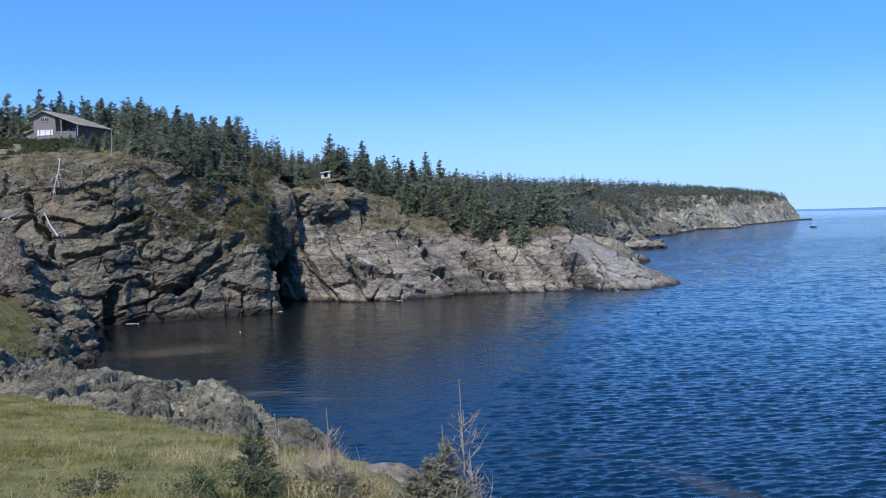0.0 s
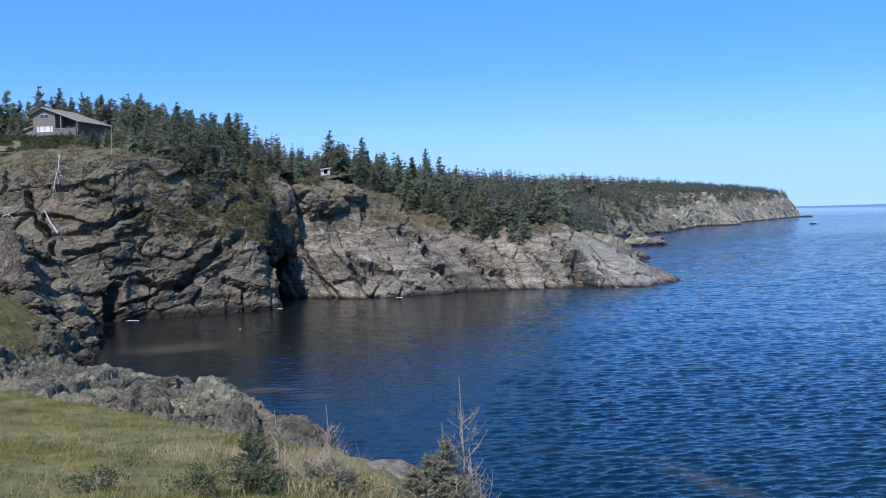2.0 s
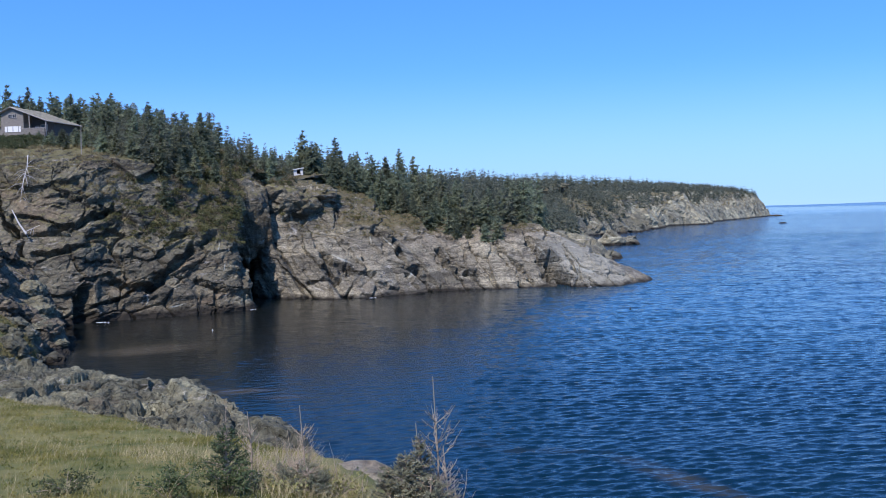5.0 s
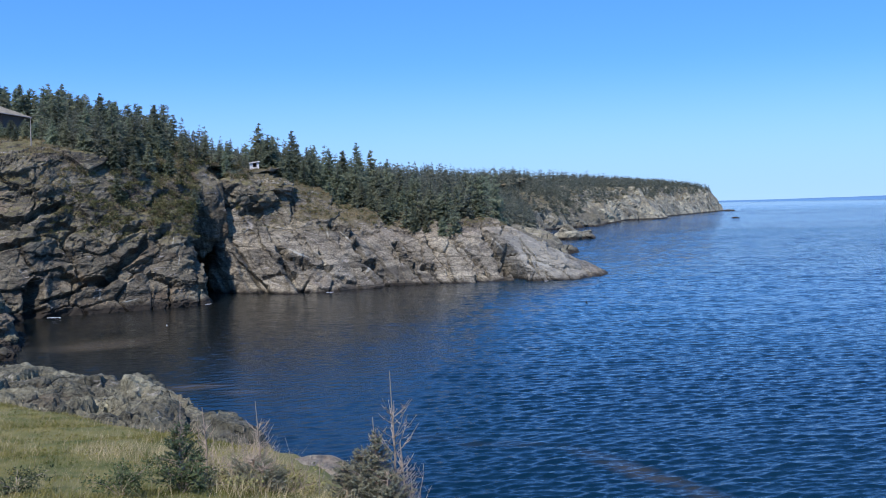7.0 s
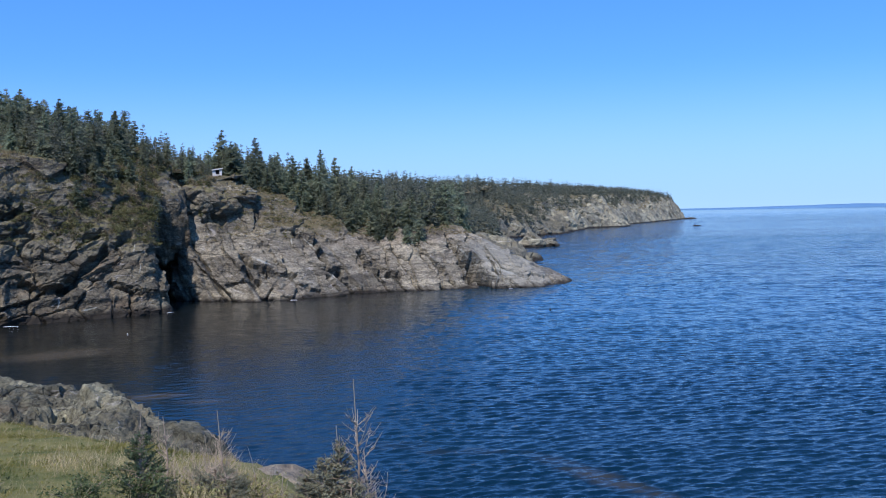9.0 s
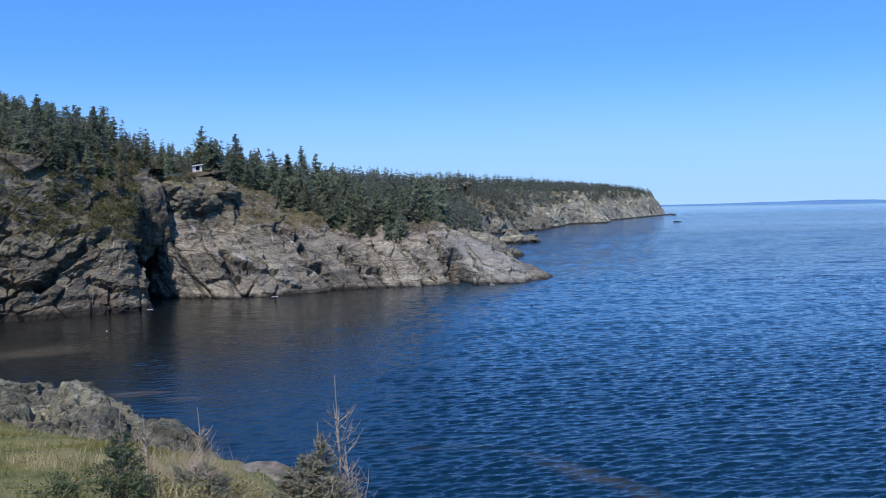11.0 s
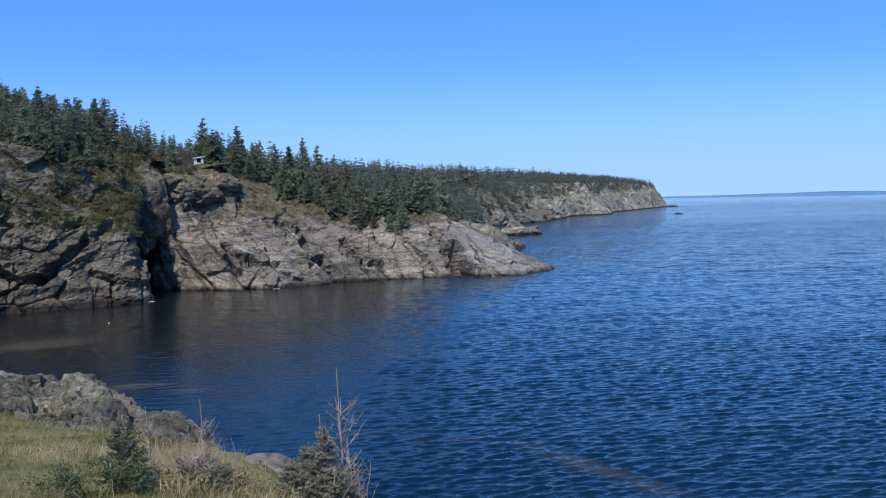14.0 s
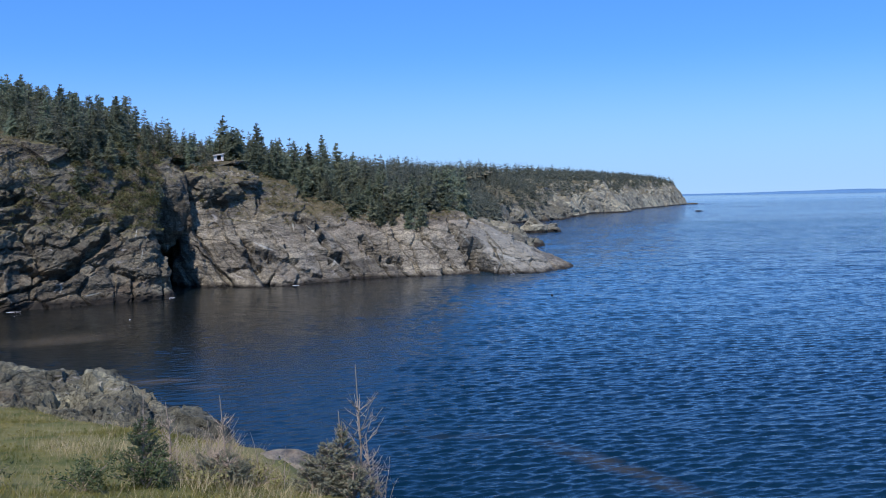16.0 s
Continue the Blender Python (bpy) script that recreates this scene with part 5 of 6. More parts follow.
    for x in (5.7, 8.9):
        part("post", _box_mesh((x, -0.3, -0.7), (x + 0.14, -0.16, under(x + 0.1) - 0.02)), MAT_TRIM, house)
    deck = part("deck", _box_mesh((4.5, -0.9, -0.85), (9.2, 2.39, -0.7)), MAT_TRIM, house)
    for k in range(23):
        x = 4.55 + k * 0.2
        part("board", _box_mesh((x, -0.98, -2.4 + 0.02 * (k % 3)), (x + 0.17, -0.92, 0.62)), MAT_SHINGLE, deck)
    part("rail", _box_mesh((4.5, -1.02, 0.62), (9.2, -0.88, 0.70)), MAT_TRIM, deck)
    return house


make_house()


def make_hut(x, y, z):
    """Small pale hut at the edge of the wood, front open and dark."""
    hut = thing("hut", "small pale hut with an open dark front at the wood's edge", "hut", place=Matrix.LocRotScale((x, y, z), Euler((0, 0, radians(6))), (0.85, 0.9, 0.85)))
    part("wall", _box_mesh((-0.9, 0, 0), (-0.35, 1.4, 1.25)), MAT_HUT, hut)
    part("wall", _box_mesh((0.35, 0, 0), (0.8, 1.4, 1.45)), MAT_HUT, hut)
    part("wall", _box_mesh((-0.9, 1.404, 0), (0.8, 1.5, 1.4)), MAT_SHADED_WALL, hut, "inner back wall, coloured dark for the shade inside")
    bm = bmesh.new()
    add_poly(bm, [(-1.05, -0.25, 1.3), (1.0, -0.25, 1.62), (1.0, 1.6, 1.62), (-1.05, 1.6, 1.3)], 0.16)
    part("roof", bm, MAT_HUT, hut)
    part("sill", _box_mesh((-0.346, 0.0, 0), (0.346, 0.12, 0.45)), MAT_HUT, hut)
    return hut


make_hut(-18.4, 146.4, 18.12)


# ======== driftwood and dead trunks on the cliff ========
def make_log(name, label, path, thick, branches, seed, material):
    rng = random.Random(seed)
    log = thing(name, label, "dead tree")
    log.location = path[0]
    base = Vector(path[0])
    pts = [Vector(p) - base for p in path]
    bm = bmesh.new()
    add_tube(bm, pts, [thick * (1 - 0.6 * k / (len(pts) - 1)) for k in range(len(pts))], 7)
    part("trunk", bm, material, log)
    for k in range(branches):
        t = rng.uniform(0.25, 0.95) * (len(pts) - 1)
        i = min(int(t), len(pts) - 2)
        p = pts[i].lerp(pts[i + 1], t - i)
        d = Vector((rng.uniform(-1, 1), rng.uniform(-0.6, 0.1), rng.uniform(-0.7, 0.4))).normalized()
        ln = rng.uniform(0.7, 2.2)
        bm = bmesh.new()
        add_tube(bm, [p, p + d * ln * 0.5, p + d * ln + Vector((0, 0, -0.25 * ln))], [thick * 0.4, thick * 0.28, thick * 0.12], 5)
        part("branch", bm, material, log)
    return log


make_log("dead_tree", "sun-bleached fallen tree lying down the cliff face", [(-46.4, 112.1, 19.9), (-46.1, 111.0, 18.4), (-46.2, 110.4, 17.2), (-46.5, 110.3, 15.9)], 0.075, 18, 71, MAT_DRIFT)
make_log("driftwood_log", "bare white driftwood trunk propped on the cliff ledge", [(-44.9, 107.2, 10.5), (-46.0, 107.8, 11.8), (-47.2, 109.0, 13.3)], 0.13, 1, 72, MAT_DRIFT)
make_log("driftwood_log", "short white driftwood branch on the ledge", [(-45.0, 107.3, 10.8), (-43.6, 107.9, 11.5)], 0.05, 2, 73, MAT_DRIFT)
make_log("driftwood_log", "small white driftwood piece on the rocks", [(-46.4, 110.3, 14.8), (-45.5, 110.2, 13.9)], 0.05, 2, 75, MAT_DRIFT)
make_log("driftwood_log", "white driftwood tangle among brown rocks", [(-52.4, 109.6, 12.6), (-51.2, 109.5, 13.0)], 0.09, 5, 76, MAT_DRIFT)
make_log("bare_pole", "thin pale dead trunk standing at the wood's edge", [(-43.2, 121.0, 19.6), (-43.2, 121.0, 22.0), (-43.15, 121.0, 24.1)], 0.09, 0, 74, MAT_DEAD)

# ======== the meadow in front ========
def near_z(x, y):
    z = ground_at(x, y, NEAR_TREE)[0]
    return z if z is not None else 0.0


def make_grass(name, label, count, seed, box, tall, width, material, keep):
    r = np.random.RandomState(seed)
    x, y = r.uniform(box[0], box[1], count * 6), r.uniform(box[2], box[3], count * 6)
    ok = keep(x, y)
    p = np.stack([x, y, 0 * x], 1)
    ok &= fbm(p * 0.9 + 3, 3) + r.uniform(-0.9, 0.9, len(x)) > -0.8
    x, y = x[ok][:count], y[ok][:count]
    n = len(x)
    p = np.stack([x, y, 0 * x], 1)
    z, grassy = near_height(x, y)
    z = z + 0.10 * fbm(np.stack([x, y, z], 1) / 1.7, 3) * grassy
    h = r.uniform(tall[0], tall[1], n) * (0.75 + 0.6 * np.clip(fbm(p * 0.5, 3) + 0.3, 0, 1))
    a = r.uniform(0, 2 * np.pi, n)
    bend = r.uniform(0.2, 1.1, n) * h
    ba = 0.6 + r.normal(0, 1.6, n)
    w = r.uniform(width[0], width[1], n)
    side = np.stack([np.cos(a), np.sin(a), 0 * a], 1) * w[:, None]
    root = np.stack([x, y, z - 0.06], 1)
    lean = np.stack([np.cos(ba), np.sin(ba), 0 * ba], 1)
    tip = root + lean * bend[:, None] + np.stack([0 * h, 0 * h, h], 1)
    v = np.stack([root - side, root + side, tip], 1).reshape(-1, 3)
    f = np.arange(n * 3).reshape(-1, 3)
    return tagged(new(name, mesh_of(name, v, f, material)), label, "grass", kind="stuff")


def on_meadow(x, y):
    return (brow(x, y) < 8.3 - 1.5 * smooth(-1.75, -1.35, x)) & (x / y < 0.12) & (x / y > -0.62)


def on_bank(x, y):
    return (x < -27.5 - 0.1 * (y - 60)) & (y < 80) & (x / y > -0.62)


MAT_STALK = simple_material("pale_seed_stalks", (0.288, 0.24, 0.12), (0.504, 0.42, 0.24), 1.0, 0.75, per_island=0.25)
make_grass("meadow_grass", "yellow-green wind-blown meadow grass on the slope", 250000, 3, (-20, 2, 4.5, 30), (0.04, 0.12), (0.004, 0.009), MAT_GRASS, on_meadow)
make_grass("seed_stalks", "pale dry seed stalks above the meadow grass", 9000, 4, (-20, 2, 4.5, 32), (0.16, 0.30), (0.0015, 0.003), MAT_STALK, on_meadow)
make_grass("bank_grass", "rough dry grass on a steep bank", 36000, 6, (-46, -26, 48, 82), (0.10, 0.22), (0.02, 0.045), MAT_GRASS_BANK, on_bank)


def meadow_weeds():
    rng, spots = random.Random(91), []
    while len(spots) < 900:
        x, y = rng.uniform(-9, 0.4), rng.uniform(7.5, 19)
        if on_meadow(np.array([x]), np.array([y]))[0] and fbm(np.array([[x * 0.8, y * 0.8, 2.0]]), 2)[0] + rng.uniform(-0.4, 0.4) > 0.05:
            spots.append((x, y, near_z(x, y), rng.uniform(0.05, 0.14), rng.uniform(0.06, 0.16)))
    return spots


clumps("meadow_weeds", "low green weeds scattered through the meadow grass", meadow_weeds(), MAT_GRASS, 92, 0.020, 130)


def on_brow(x, y):
    return (brow(x, y) < 8.0 - 1.2 * smooth(-1.75, -1.35, x)) & (brow(x, y) > 5.0) & (x > -4.2) & (x < 0.3) & (y < 14)


make_grass("brow_weeds", "tall dry straw-coloured weeds along the brow", 4200, 8, (-4.2, 0.3, 8.5, 14), (0.10, 0.30), (0.0015, 0.004), MAT_STALK, on_brow)


def twig(bm, p, d, length, thick, rng, depth, up=0.25):
    """A crooked twig with side shoots."""
    pts, radii = [p], [thick]
    steps = 4
    for s in range(steps):
        d = (d + Vector((rng.uniform(-0.18, 0.18), rng.uniform(-0.18, 0.18), rng.uniform(-0.06, 0.14) + up * 0.2))).normalized()
        pts.append(pts[-1] + d * length / steps)
        radii.append(thick * (1 - 0.75 * (s + 1) / steps))
    add_tube(bm, pts, radii, 4)
    if depth > 0:
        for k in range(rng.randint(2, 4)):
            i = rng.randint(1, steps - 1)
            side = Vector((rng.uniform(-1, 1), rng.uniform(-1, 1), rng.uniform(0.1, 0.9))).normalized()
            twig(bm, pts[i], side, length * rng.uniform(0.3, 0.55), radii[i] * 0.7, rng, depth - 1, up)


def needle_shoots(shoots, rng, per=80, long=0.021):
    """Needles all round each shoot (start, end)."""
    v, f = [], []
    for a, b in shoots:
        axis = b - a
        u = axis.normalized()
        s = u.cross(Vector((0.3, 0.5, 0.8))).normalized()
        w = s.cross(u)
        n = max(8, int(per * axis.length / 0.12))
        for k in range(n):
            t = rng.random()
            ang = rng.uniform(0, 6.283)
            out = (math.cos(ang) * s + math.sin(ang) * w)
            p = a + axis * t
            tip = p + (out * 0.8 + u * 0.7) * long * rng.uniform(0.7, 1.25)
            wide = u.cross(out) * 0.0022
            base = len(v)
            v.extend([(p - wide)[:], (p + wide)[:], tip[:]])
            f.append((base, base + 1, base + 2))
    return np.array(v), np.array(f)


def make_sapling(x, y, tall, wide, seed, label, bare_top=0.0, material=None, density=1.0):
    rng = random.Random(seed)
    sap = thing("spruce_sapling", label, "sapling", place=pose(x, y, near_z(x, y) - 0.04, 0, 0, rng.uniform(0, 360)))
    bm = bmesh.new()
    add_tube(bm, [(0, 0, 0), (0.02, 0.01, tall * 0.5), (0.0, 0.02, tall)], [0.02, 0.012, 0.003], 6)
    shoots = []
    whorls = int(11 * density) + 4
    for k in range(whorls):
        t = 0.06 + 0.88 * k / whorls
        reach = wide * (1 - t) ** 0.7 + 0.03
        for j in range(rng.randint(4, 6)):
            a = rng.uniform(0, 6.283)
            d = Vector((math.cos(a), math.sin(a), rng.uniform(0.25, 0.75))).normalized()
            ln = reach * rng.uniform(0.7, 1.15)
            p = Vector((0, 0, tall * t))
            add_tube(bm, [p, p + d * ln * 0.5, p + d * ln], [0.006, 0.004, 0.002], 4)
            if t > 1 - bare_top:
                continue
            shoots.append((p + d * ln * 0.25, p + d * ln * 1.05))
            for s in range(3):
                u = rng.uniform(0.35, 0.9)
                q = p + d * ln * u
                e = (d + Vector((rng.uniform(-0.9, 0.9), rng.uniform(-0.9, 0.9), rng.uniform(-0.2, 0.5)))).normalized()
                shoots.append((q, q + e * ln * rng.uniform(0.25, 0.45)))
    if not bare_top:
        shoots.append((Vector((0, 0, tall * 0.7)), Vector((0, 0.02, tall * 1.02))))
    part("trunk", bm, MAT_TWIG, sap)
    nv, nf = needle_shoots(shoots, rng)
    foliage = new("needles", mesh_of("needles", nv, nf, material or MAT_NEEDLE_NEAR))
    foliage.parent = sap
    return sap


def make_dead_shrub(x, y, tall, stems, seed, label, spread=0.35, depth=2):
    rng = random.Random(seed)
    shrub = thing("dead_shrub", label, "shrub", place=pose(x, y, near_z(x, y) - 0.03))
    for k in range(stems):
        bm = bmesh.new()
        d = Vector((rng.uniform(-spread, spread), rng.uniform(-spread, spread), 1)).normalized()
        twig(bm, Vector((rng.uniform(-0.1, 0.1), rng.uniform(-0.1, 0.1), 0)), d, tall * (1.0 if k == 0 else rng.uniform(0.4, 0.85)), 0.006, rng, depth)
        part("stem", bm, MAT_TWIG, shrub)
    return shrub


def make_dead_sapling(x, y, tall, seed, label):
    """A dead young spruce: a straight leader with short whorled side branches that turn upward."""
    rng = random.Random(seed)
    sap = thing("dead_sapling", label, "sapling", place=pose(x, y, near_z(x, y) - 0.03))
    bm = bmesh.new()
    add_tube(bm, [(0, 0, 0), (0.01, 0, tall * 0.4), (-0.015, 0.01, tall * 0.75), (-0.03, 0, tall)], [0.014, 0.010, 0.006, 0.0045], 6)
    part("leader", bm, MAT_TWIG, sap)
    for t in (0.10, 0.16, 0.22, 0.28, 0.34, 0.40, 0.46, 0.52, 0.57, 0.62, 0.67):
        for j in range(rng.randint(3, 4)):
            a, ln = rng.uniform(0, 6.283), tall * (0.24 - 0.12 * t) * rng.uniform(0.5, 1.1)
            o = Vector((math.cos(a), math.sin(a), 0))
            p = Vector((0, 0, tall * t))
            bow = rng.uniform(0.8, 1.4)
            pts = [p, p + o * ln * 0.4 + Vector((0, 0, ln * 0.28 * bow)), p + o * ln * 0.7 + Vector((0, 0, ln * 0.55 * bow)), p + o * ln + Vector((0, 0, ln * 0.9 * bow))]
            bm = bmesh.new()
            add_tube(bm, pts, [0.0045, 0.004, 0.003, 0.002], 4)
            for k in range(2):
                q = pts[1].lerp(pts[2], rng.random())
                d = Vector((rng.uniform(-1, 1), rng.uniform(-1, 1), rng.uniform(0.0, 0.9))).normalized()
                add_tube(bm, [q, q + d * ln * 0.18, q + d * ln * 0.3 + Vector((0, 0, ln * 0.08))], [0.004, 0.003, 0.0015], 4)
            part("branch", bm, MAT_TWIG, sap)
    return sap


def make_leaf_shrub(x, y, wide, tall, leaves, seed, label, material):
    rng = random.Random(seed)
    shrub = thing("leafy_shrub", label, "shrub", place=pose(x, y, near_z(x, y) - 0.03))
    ends = []
    for k in range(12):
        bm = bmesh.new()
        d = Vector((rng.uniform(-1, 1) * wide, rng.uniform(-1, 1) * wide, tall * rng.uniform(0.6, 1.1)))
        add_tube(bm, [(0, 0, 0), d * 0.5 + Vector((0, 0, 0.05)), d], [0.006, 0.004, 0.002], 4)
        ends.append(d)
        part("stem", bm, MAT_TWIG, shrub)
    v, f = [], []
    for k in range(leaves):
        c = rng.choice(ends) * rng.uniform(0.45, 1.05) + Vector((rng.gauss(0, 0.05), rng.gauss(0, 0.05), rng.gauss(0, 0.04)))
        u = Vector((rng.uniform(-1, 1), rng.uniform(-1, 1), rng.uniform(-0.3, 0.8))).normalized()
        w = u.cross(Vector((rng.uniform(-1, 1), rng.uniform(-1, 1), 1))).normalized()
        s = rng.uniform(0.014, 0.03)
        n = u.cross(w) * s * 0.25
        b = len(v)
        v.extend([(c - u * s)[:], (c + w * s * 0.45 + n)[:], (c + u * s)[:], (c - w * s * 0.45 + n)[:]])
        f.append((b, b + 1, b + 2, b + 3))
    crown = new("leaves", mesh_of("leaves", np.array(v), np.array(f), material))
    crown.parent = shrub
    return shrub


MAT_LEAF_YELLOW = simple_material("yellowing_leaf", (0.15, 0.155, 0.045), (0.30, 0.27, 0.10), 3.0, 0.6, 0, 0.3, per_island=0.3)
MAT_NEEDLE_BLUE = simple_material("blue_green_needles", (0.125, 0.132, 0.076), (0.32, 0.31, 0.20), 6.0, 0.6, 0, 0.3, per_island=0.3)
make_sapling(-0.36, 9.7, 0.42, 0.20, 31, "grey-green spruce sapling on the meadow brow", 0.0, MAT_NEEDLE_BLUE, 1.4)
make_sapling(-0.16, 9.55, 0.62, 0.25, 32, "bushy grey-green spruce sapling beside dead twigs", 0.0, MAT_NEEDLE_BLUE, 1.8)
make_sapling(0.0, 9.5, 0.82, 0.22, 36, "slim grey-green spruce sapling beside a dead one", 0.0, MAT_NEEDLE_BLUE, 1.5)
make_sapling(0.10, 9.3, 0.44, 0.26, 34, "low spruce sapling beside dead twigs", 0.0, MAT_NEEDLE_BLUE, 1.2)
make_sapling(-2.12, 10.0, 0.80, 0.29, 33, "young green spruce sapling in the grass", 0.0, None, 1.7)
make_sapling(-1.40, 10.3, 0.42, 0.34, 37, "half-dead grey spruce sapling full of dry twigs", 0.3, MAT_NEEDLE_BLUE, 1.4)
make_sapling(-1.25, 10.1, 0.34, 0.28, 38, "half-dead grey spruce sapling full of dry twigs", 0.3, MAT_NEEDLE_BLUE, 1.2)
make_dead_sapling(0.17, 9.6, 1.50, 41, "tall dead grey sapling with bare twigs")
make_dead_sapling(0.26, 9.45, 0.80, 61, "small dead grey sapling with bare twigs")
make_dead_sapling(-0.02, 9.6, 0.92, 62, "small dead grey sapling with bare twigs")
make_dead_sapling(-1.38, 10.7, 0.98, 49, "slender dead sapling with bare twigs")
make_dead_sapling(-2.12, 11.4, 0.86, 50, "slender dead sapling with bare twigs")
make_dead_shrub(0.34, 9.3, 0.6, 7, 46, "brown dead twigs crowding the sapling", 0.35, 2)
for k, (x, y, tall, stems, spread, depth) in enumerate([(-1.42, 10.6, 0.6, 16, 0.5, 2), (-1.30, 10.4, 0.55, 14, 0.7, 2), (-1.62, 10.5, 0.5, 14, 0.6, 2), (-1.15, 10.5, 0.42, 12, 0.7, 2), (-1.85, 11.0, 0.6, 12, 0.6, 2), (-0.95, 10.6, 0.42, 10, 0.6, 2), (-1.65, 11.2, 0.65, 10, 0.5, 1), (-0.72, 10.4, 0.35, 10, 0.7, 2)]):
    make_dead_shrub(x, y, tall, stems, 142 + k, "low dry shrub of bare brown twigs on the brow", spread, depth)
for k, (x, y, tall) in enumerate([(-0.90, 10.6, 0.62), (-1.02, 10.6, 0.42), (-1.72, 10.8, 0.62), (-2.05, 10.7, 1.0), (-2.12, 10.7, 1.02), (-2.30, 10.6, 0.95), (-0.62, 10.0, 0.5)]):
    make_dead_shrub(x, y, tall, 1, 162 + k, "single bare dry stalk standing in the grass", 0.12, 0)
make_leaf_shrub(-2.60, 9.4, 0.30, 0.28, 900, 51, "low green leafy shrub in the grass", MAT_LEAF)
make_leaf_shrub(-3.60, 9.3, 0.30, 0.20, 700, 52, "low dull green leafy shrub in the grass", MAT_BUSH)
make_leaf_shrub(-2.05, 9.75, 0.26, 0.36, 800, 53, "bright green leafy shrub", MAT_LEAF)
make_leaf_shrub(-0.95, 10.2, 0.35, 0.22, 600, 54, "yellowing leafy shrub on the brow", MAT_LEAF_YELLOW)
make_leaf_shrub(-1.45, 10.0, 0.35, 0.20, 500, 55, "yellow-green leafy shrub on the brow", MAT_LEAF_YELLOW)
make_leaf_shrub(-1.80, 10.3, 0.35, 0.22, 600, 56, "yellow-green leafy shrub on the brow", MAT_LEAF_YELLOW)


# ======== loose rocks ========
def make_rock(name, label, x, y, z, size, seed, material, group=""):
    bm = bmesh.new()
    bmesh.ops.create_icosphere(bm, subdivisions=5 if size[0] > 3 else 4, radius=1.0)
    p = np.array([v.co[:] for v in bm.verts])
    f1, f2, c, slant = cells(p * 1.1 + seed * 3.7)
    g1, g2, e, slant2 = cells(p * 2.6 + seed * 1.3)
    r = 1 + 0.22 * (c[:, 0] - 0.5) + 0.5 * slant + 0.10 * (e[:, 0] - 0.5) + 0.25 * slant2 + 0.12 * fbm(p * 1.5 + seed, 3)
    for v, k in zip(bm.verts, r):
        v.co = Vector((v.co.x * size[0] * k, v.co.y * size[1] * k, v.co.z * size[2] * k))
    me = bpy.data.meshes.new(name)
    bm.to_mesh(me)
    bm.free()
    me.materials.append(material)
    ob = tagged(new(name, me), label, "rock", group)
    ob.location = (x, y, z)
    return ob


make_rock("outcrop", "smooth brown-grey rock outcrop at the meadow's brow", -1.25, 12.4, 8.0, (1.3, 0.6, 0.5), 3, MAT_ROCK_BARE)
make_rock("buttress", "massive dark rock buttress above the gully", -24.9, 136.0, 12.0, (3.3, 2.8, 5.6), 12, MAT_ROCK_DARK)
make_rock("buttress", "dark jutting crag over the slabs", -20.2, 139.2, 13.9, (3.2, 2.6, 2.6), 33, MAT_ROCK_DARK)
make_rock("buttress", "dark jutting crag over the slabs", -17.2, 140.6, 13.4, (2.6, 2.4, 2.0), 35, MAT_ROCK_DARK)
make_rock("buttress", "rounded brown-grey rock dome below the hut", -14.6, 142.6, 15.0, (2.6, 2.6, 1.5), 37, MAT_ROCK_SLAB)
make_rock("buttress", "dark rock closing the back of the gully", -26.5, 147.5, 7.5, (5.5, 4.0, 11.0), 15, MAT_ROCK_DARK)
make_rock("islet", "low pale rock standing in the sea", 63.5, 296, 0.3, (4.2, 3.5, 3.6), 5, MAT_ROCK_FAR, "sea rocks")
make_rock("islet", "low pale rock standing in the sea", 69.5, 300, 0.0, (3.8, 3.0, 2.6), 6, MAT_ROCK_FAR, "sea rocks")
make_rock("islet", "flat dark rock awash far out", 231, 573, -0.1, (3.0, 1.8, 0.8), 7, MAT_ROCK_DARK, "sea rocks")
make_rock("islet", "low dark rocks at the foot of the far headland", 371, 938, -0.3, (7.0, 4.0, 1.6), 8, MAT_ROCK_DARK, "sea rocks")
rock_rng = random.Random(9)
for k in range(26):
    y = rock_rng.uniform(63, 92)
    x = np.interp(y, [63, 78, 92], [-26.5, -31.5, -35.5]) + rock_rng.uniform(-2.6, 0.8)
    s = rock_rng.uniform(0.5, 1.7)
    make_rock("boulder", "angular grey boulder on the cove's shore", x, y, max(near_z(x, y), (ground_at(x, y, SPUR_TREE)[0] or -9)) + 0.1 * s, (s, s * 0.8, s * 0.65), 20 + k, MAT_ROCK_NEAR, "shore boulders")

for k in range(34):
    y = rock_rng.uniform(80, 100)
    x = -0.447 * y + rock_rng.uniform(-4.5, 4.0)
    z = ground_at(x, y, SPUR_TREE)[0]
    if z is None or z < 1.0:
        continue
    s = rock_rng.uniform(0.5, 1.5)
    make_rock("boulder", "angular brown boulder on the broken spur", x, y, z + 0.05 * s, (s, s * 0.85, s * 0.7), 60 + k, MAT_ROCK_BROWN, "brown boulders")


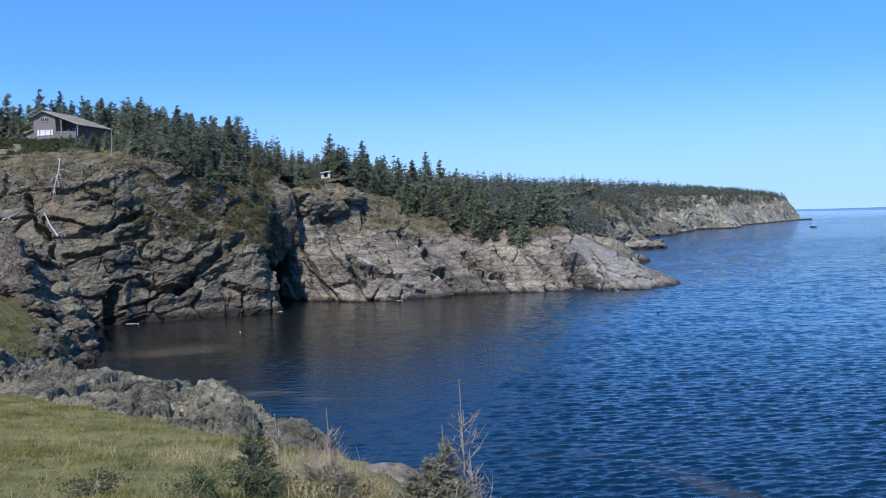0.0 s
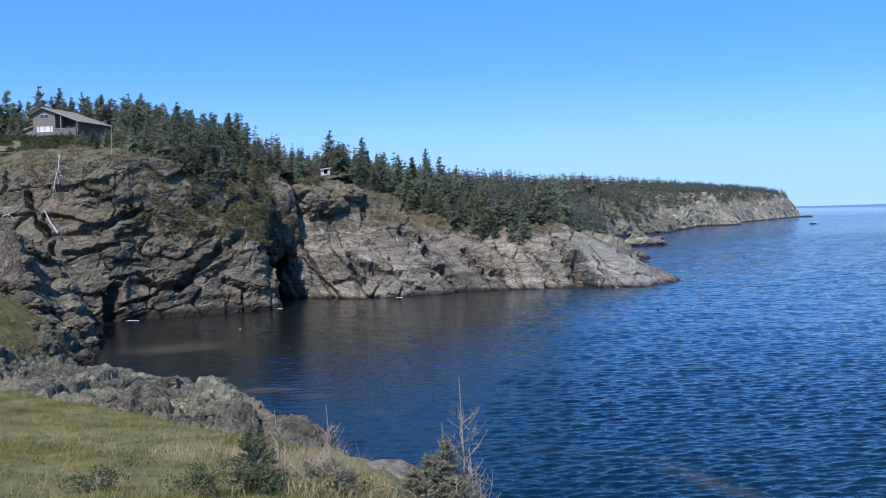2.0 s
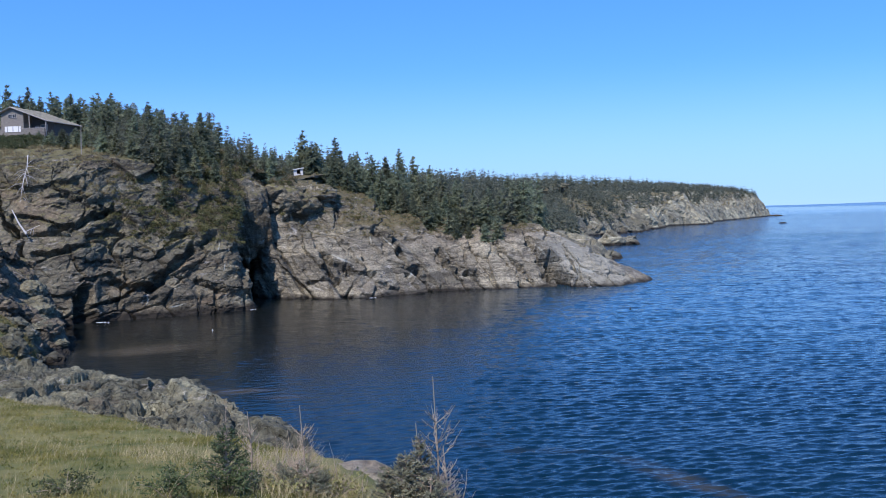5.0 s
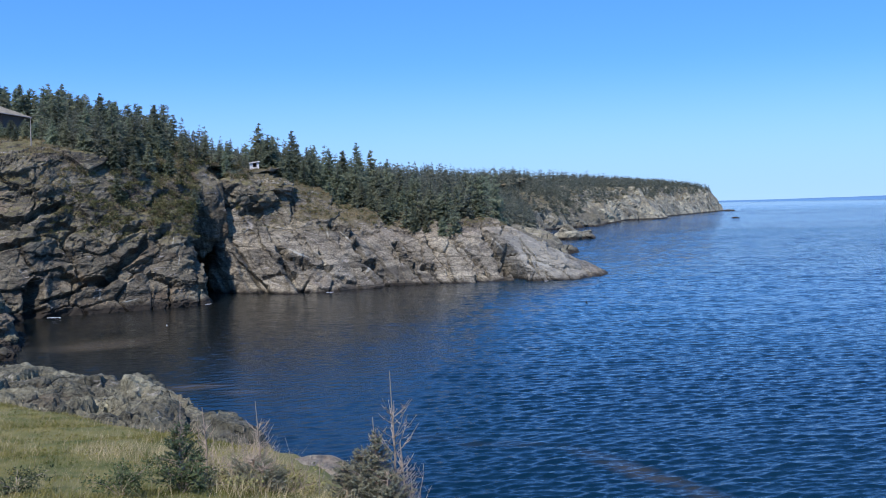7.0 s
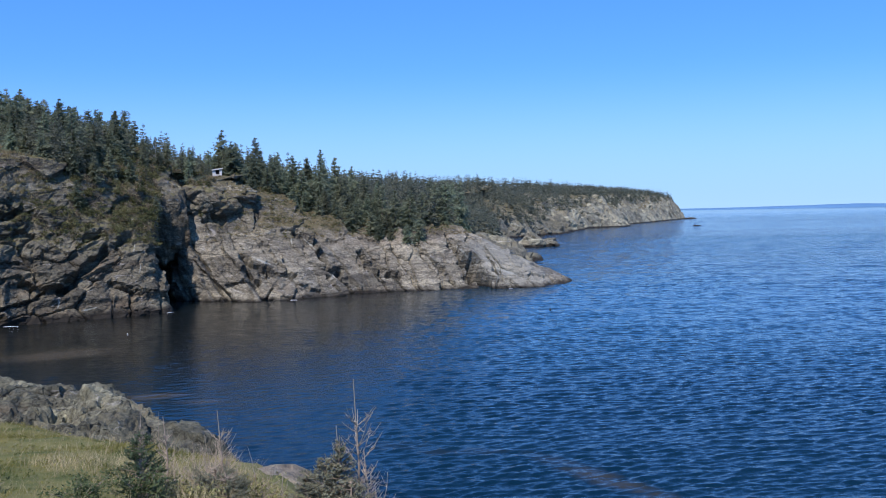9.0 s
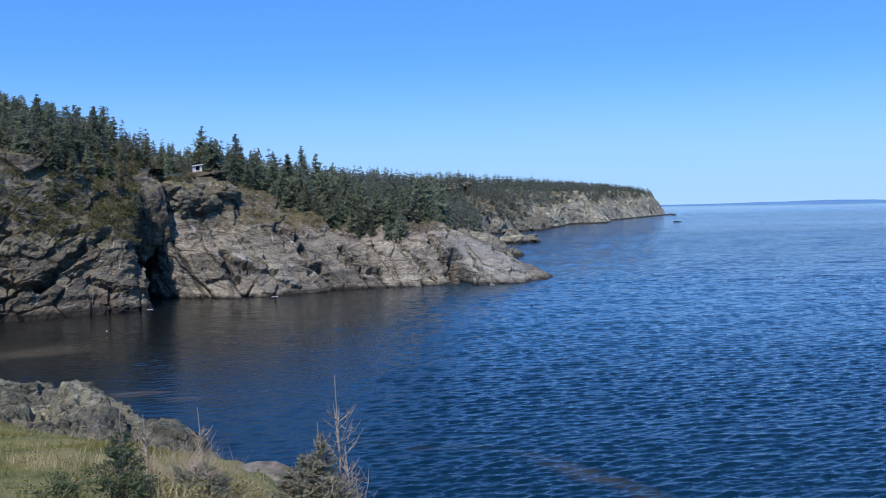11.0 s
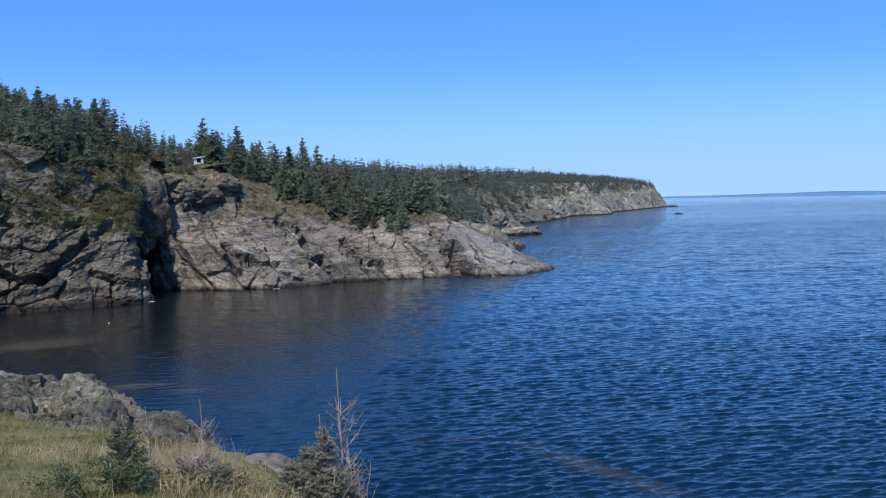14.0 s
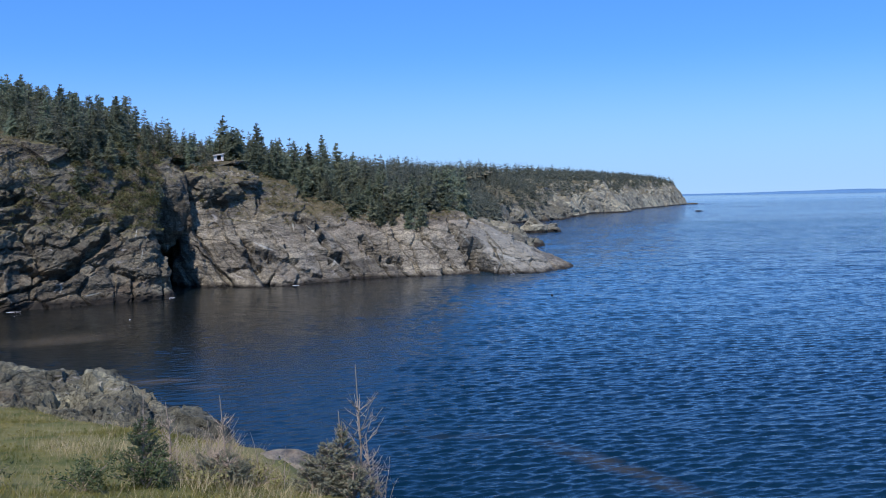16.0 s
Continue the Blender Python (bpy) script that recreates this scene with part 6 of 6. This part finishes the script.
# ======== on the water ========
MAT_BUOY_DARK = simple_material("black_float_plastic", (0.015, 0.015, 0.017), (0.03, 0.03, 0.034), 5.0, 0.5)
MAT_FOAM = simple_material("sea_foam", (0.72, 0.74, 0.76), (0.86, 0.87, 0.88), 4.0, 0.7)


def make_buoy(x, y, r, material, label):
    buoy = thing("buoy", label, "buoy", place=pose(x, y, 0.0, 6, 4, 0))
    bm = bmesh.new()
    bmesh.ops.create_uvsphere(bm, u_segments=16, v_segments=10, radius=r)
    for v in bm.verts:
        v.co.z = v.co.z * 1.15 + r * 0.25
    part("float", bm, material, buoy)
    bm = bmesh.new()
    add_tube(bm, [(0, 0, r * 1.2), (0, 0, r * 1.9), (0.02, 0, r * 2.3)], [r * 0.22, r * 0.16, r * 0.2], 8)
    part("handle", bm, material, buoy)
    return buoy


make_buoy(25.2, 108.0, 0.12, MAT_BUOY_DARK, "small black float on the sea")
make_buoy(-21.8, 97.5, 0.06, MAT_WHITE, "small white float in the cove")


def make_foam(x, y, long, deep, turn, seed):
    rng = random.Random(seed)
    bm = bmesh.new()
    for k in range(26):
        a, s = rng.uniform(0, 6.28), rng.random()
        m = Matrix.Translation((math.cos(a) * s * long, math.sin(a) * s * deep, 0)) @ Matrix.Diagonal((rng.uniform(0.03, 0.16), rng.uniform(0.03, 0.12), rng.uniform(0.01, 0.03), 1))
        bmesh.ops.create_icosphere(bm, subdivisions=2, radius=1.0, matrix=m)
    me = bpy.data.meshes.new("foam")
    bm.to_mesh(me)
    bm.free()
    me.materials.append(MAT_FOAM)
    ob = tagged(new("foam", me), "white foam where a swell washes the rock", "foam", "foam patches", "stuff")
    ob.matrix_basis = pose(x, y, 0.01, 0, 0, turn)


for k, (x, y, long, deep, turn) in enumerate([(-6.4, 130.2, 0.6, 0.2, 5), (26.4, 139.6, 0.4, 0.15, 10), (-21.4, 118.2, 0.5, 0.2, 30), (-36.9, 107.6, 1.1, 0.25, 5)]):
    make_foam(x, y, long, deep, turn, 60 + k)
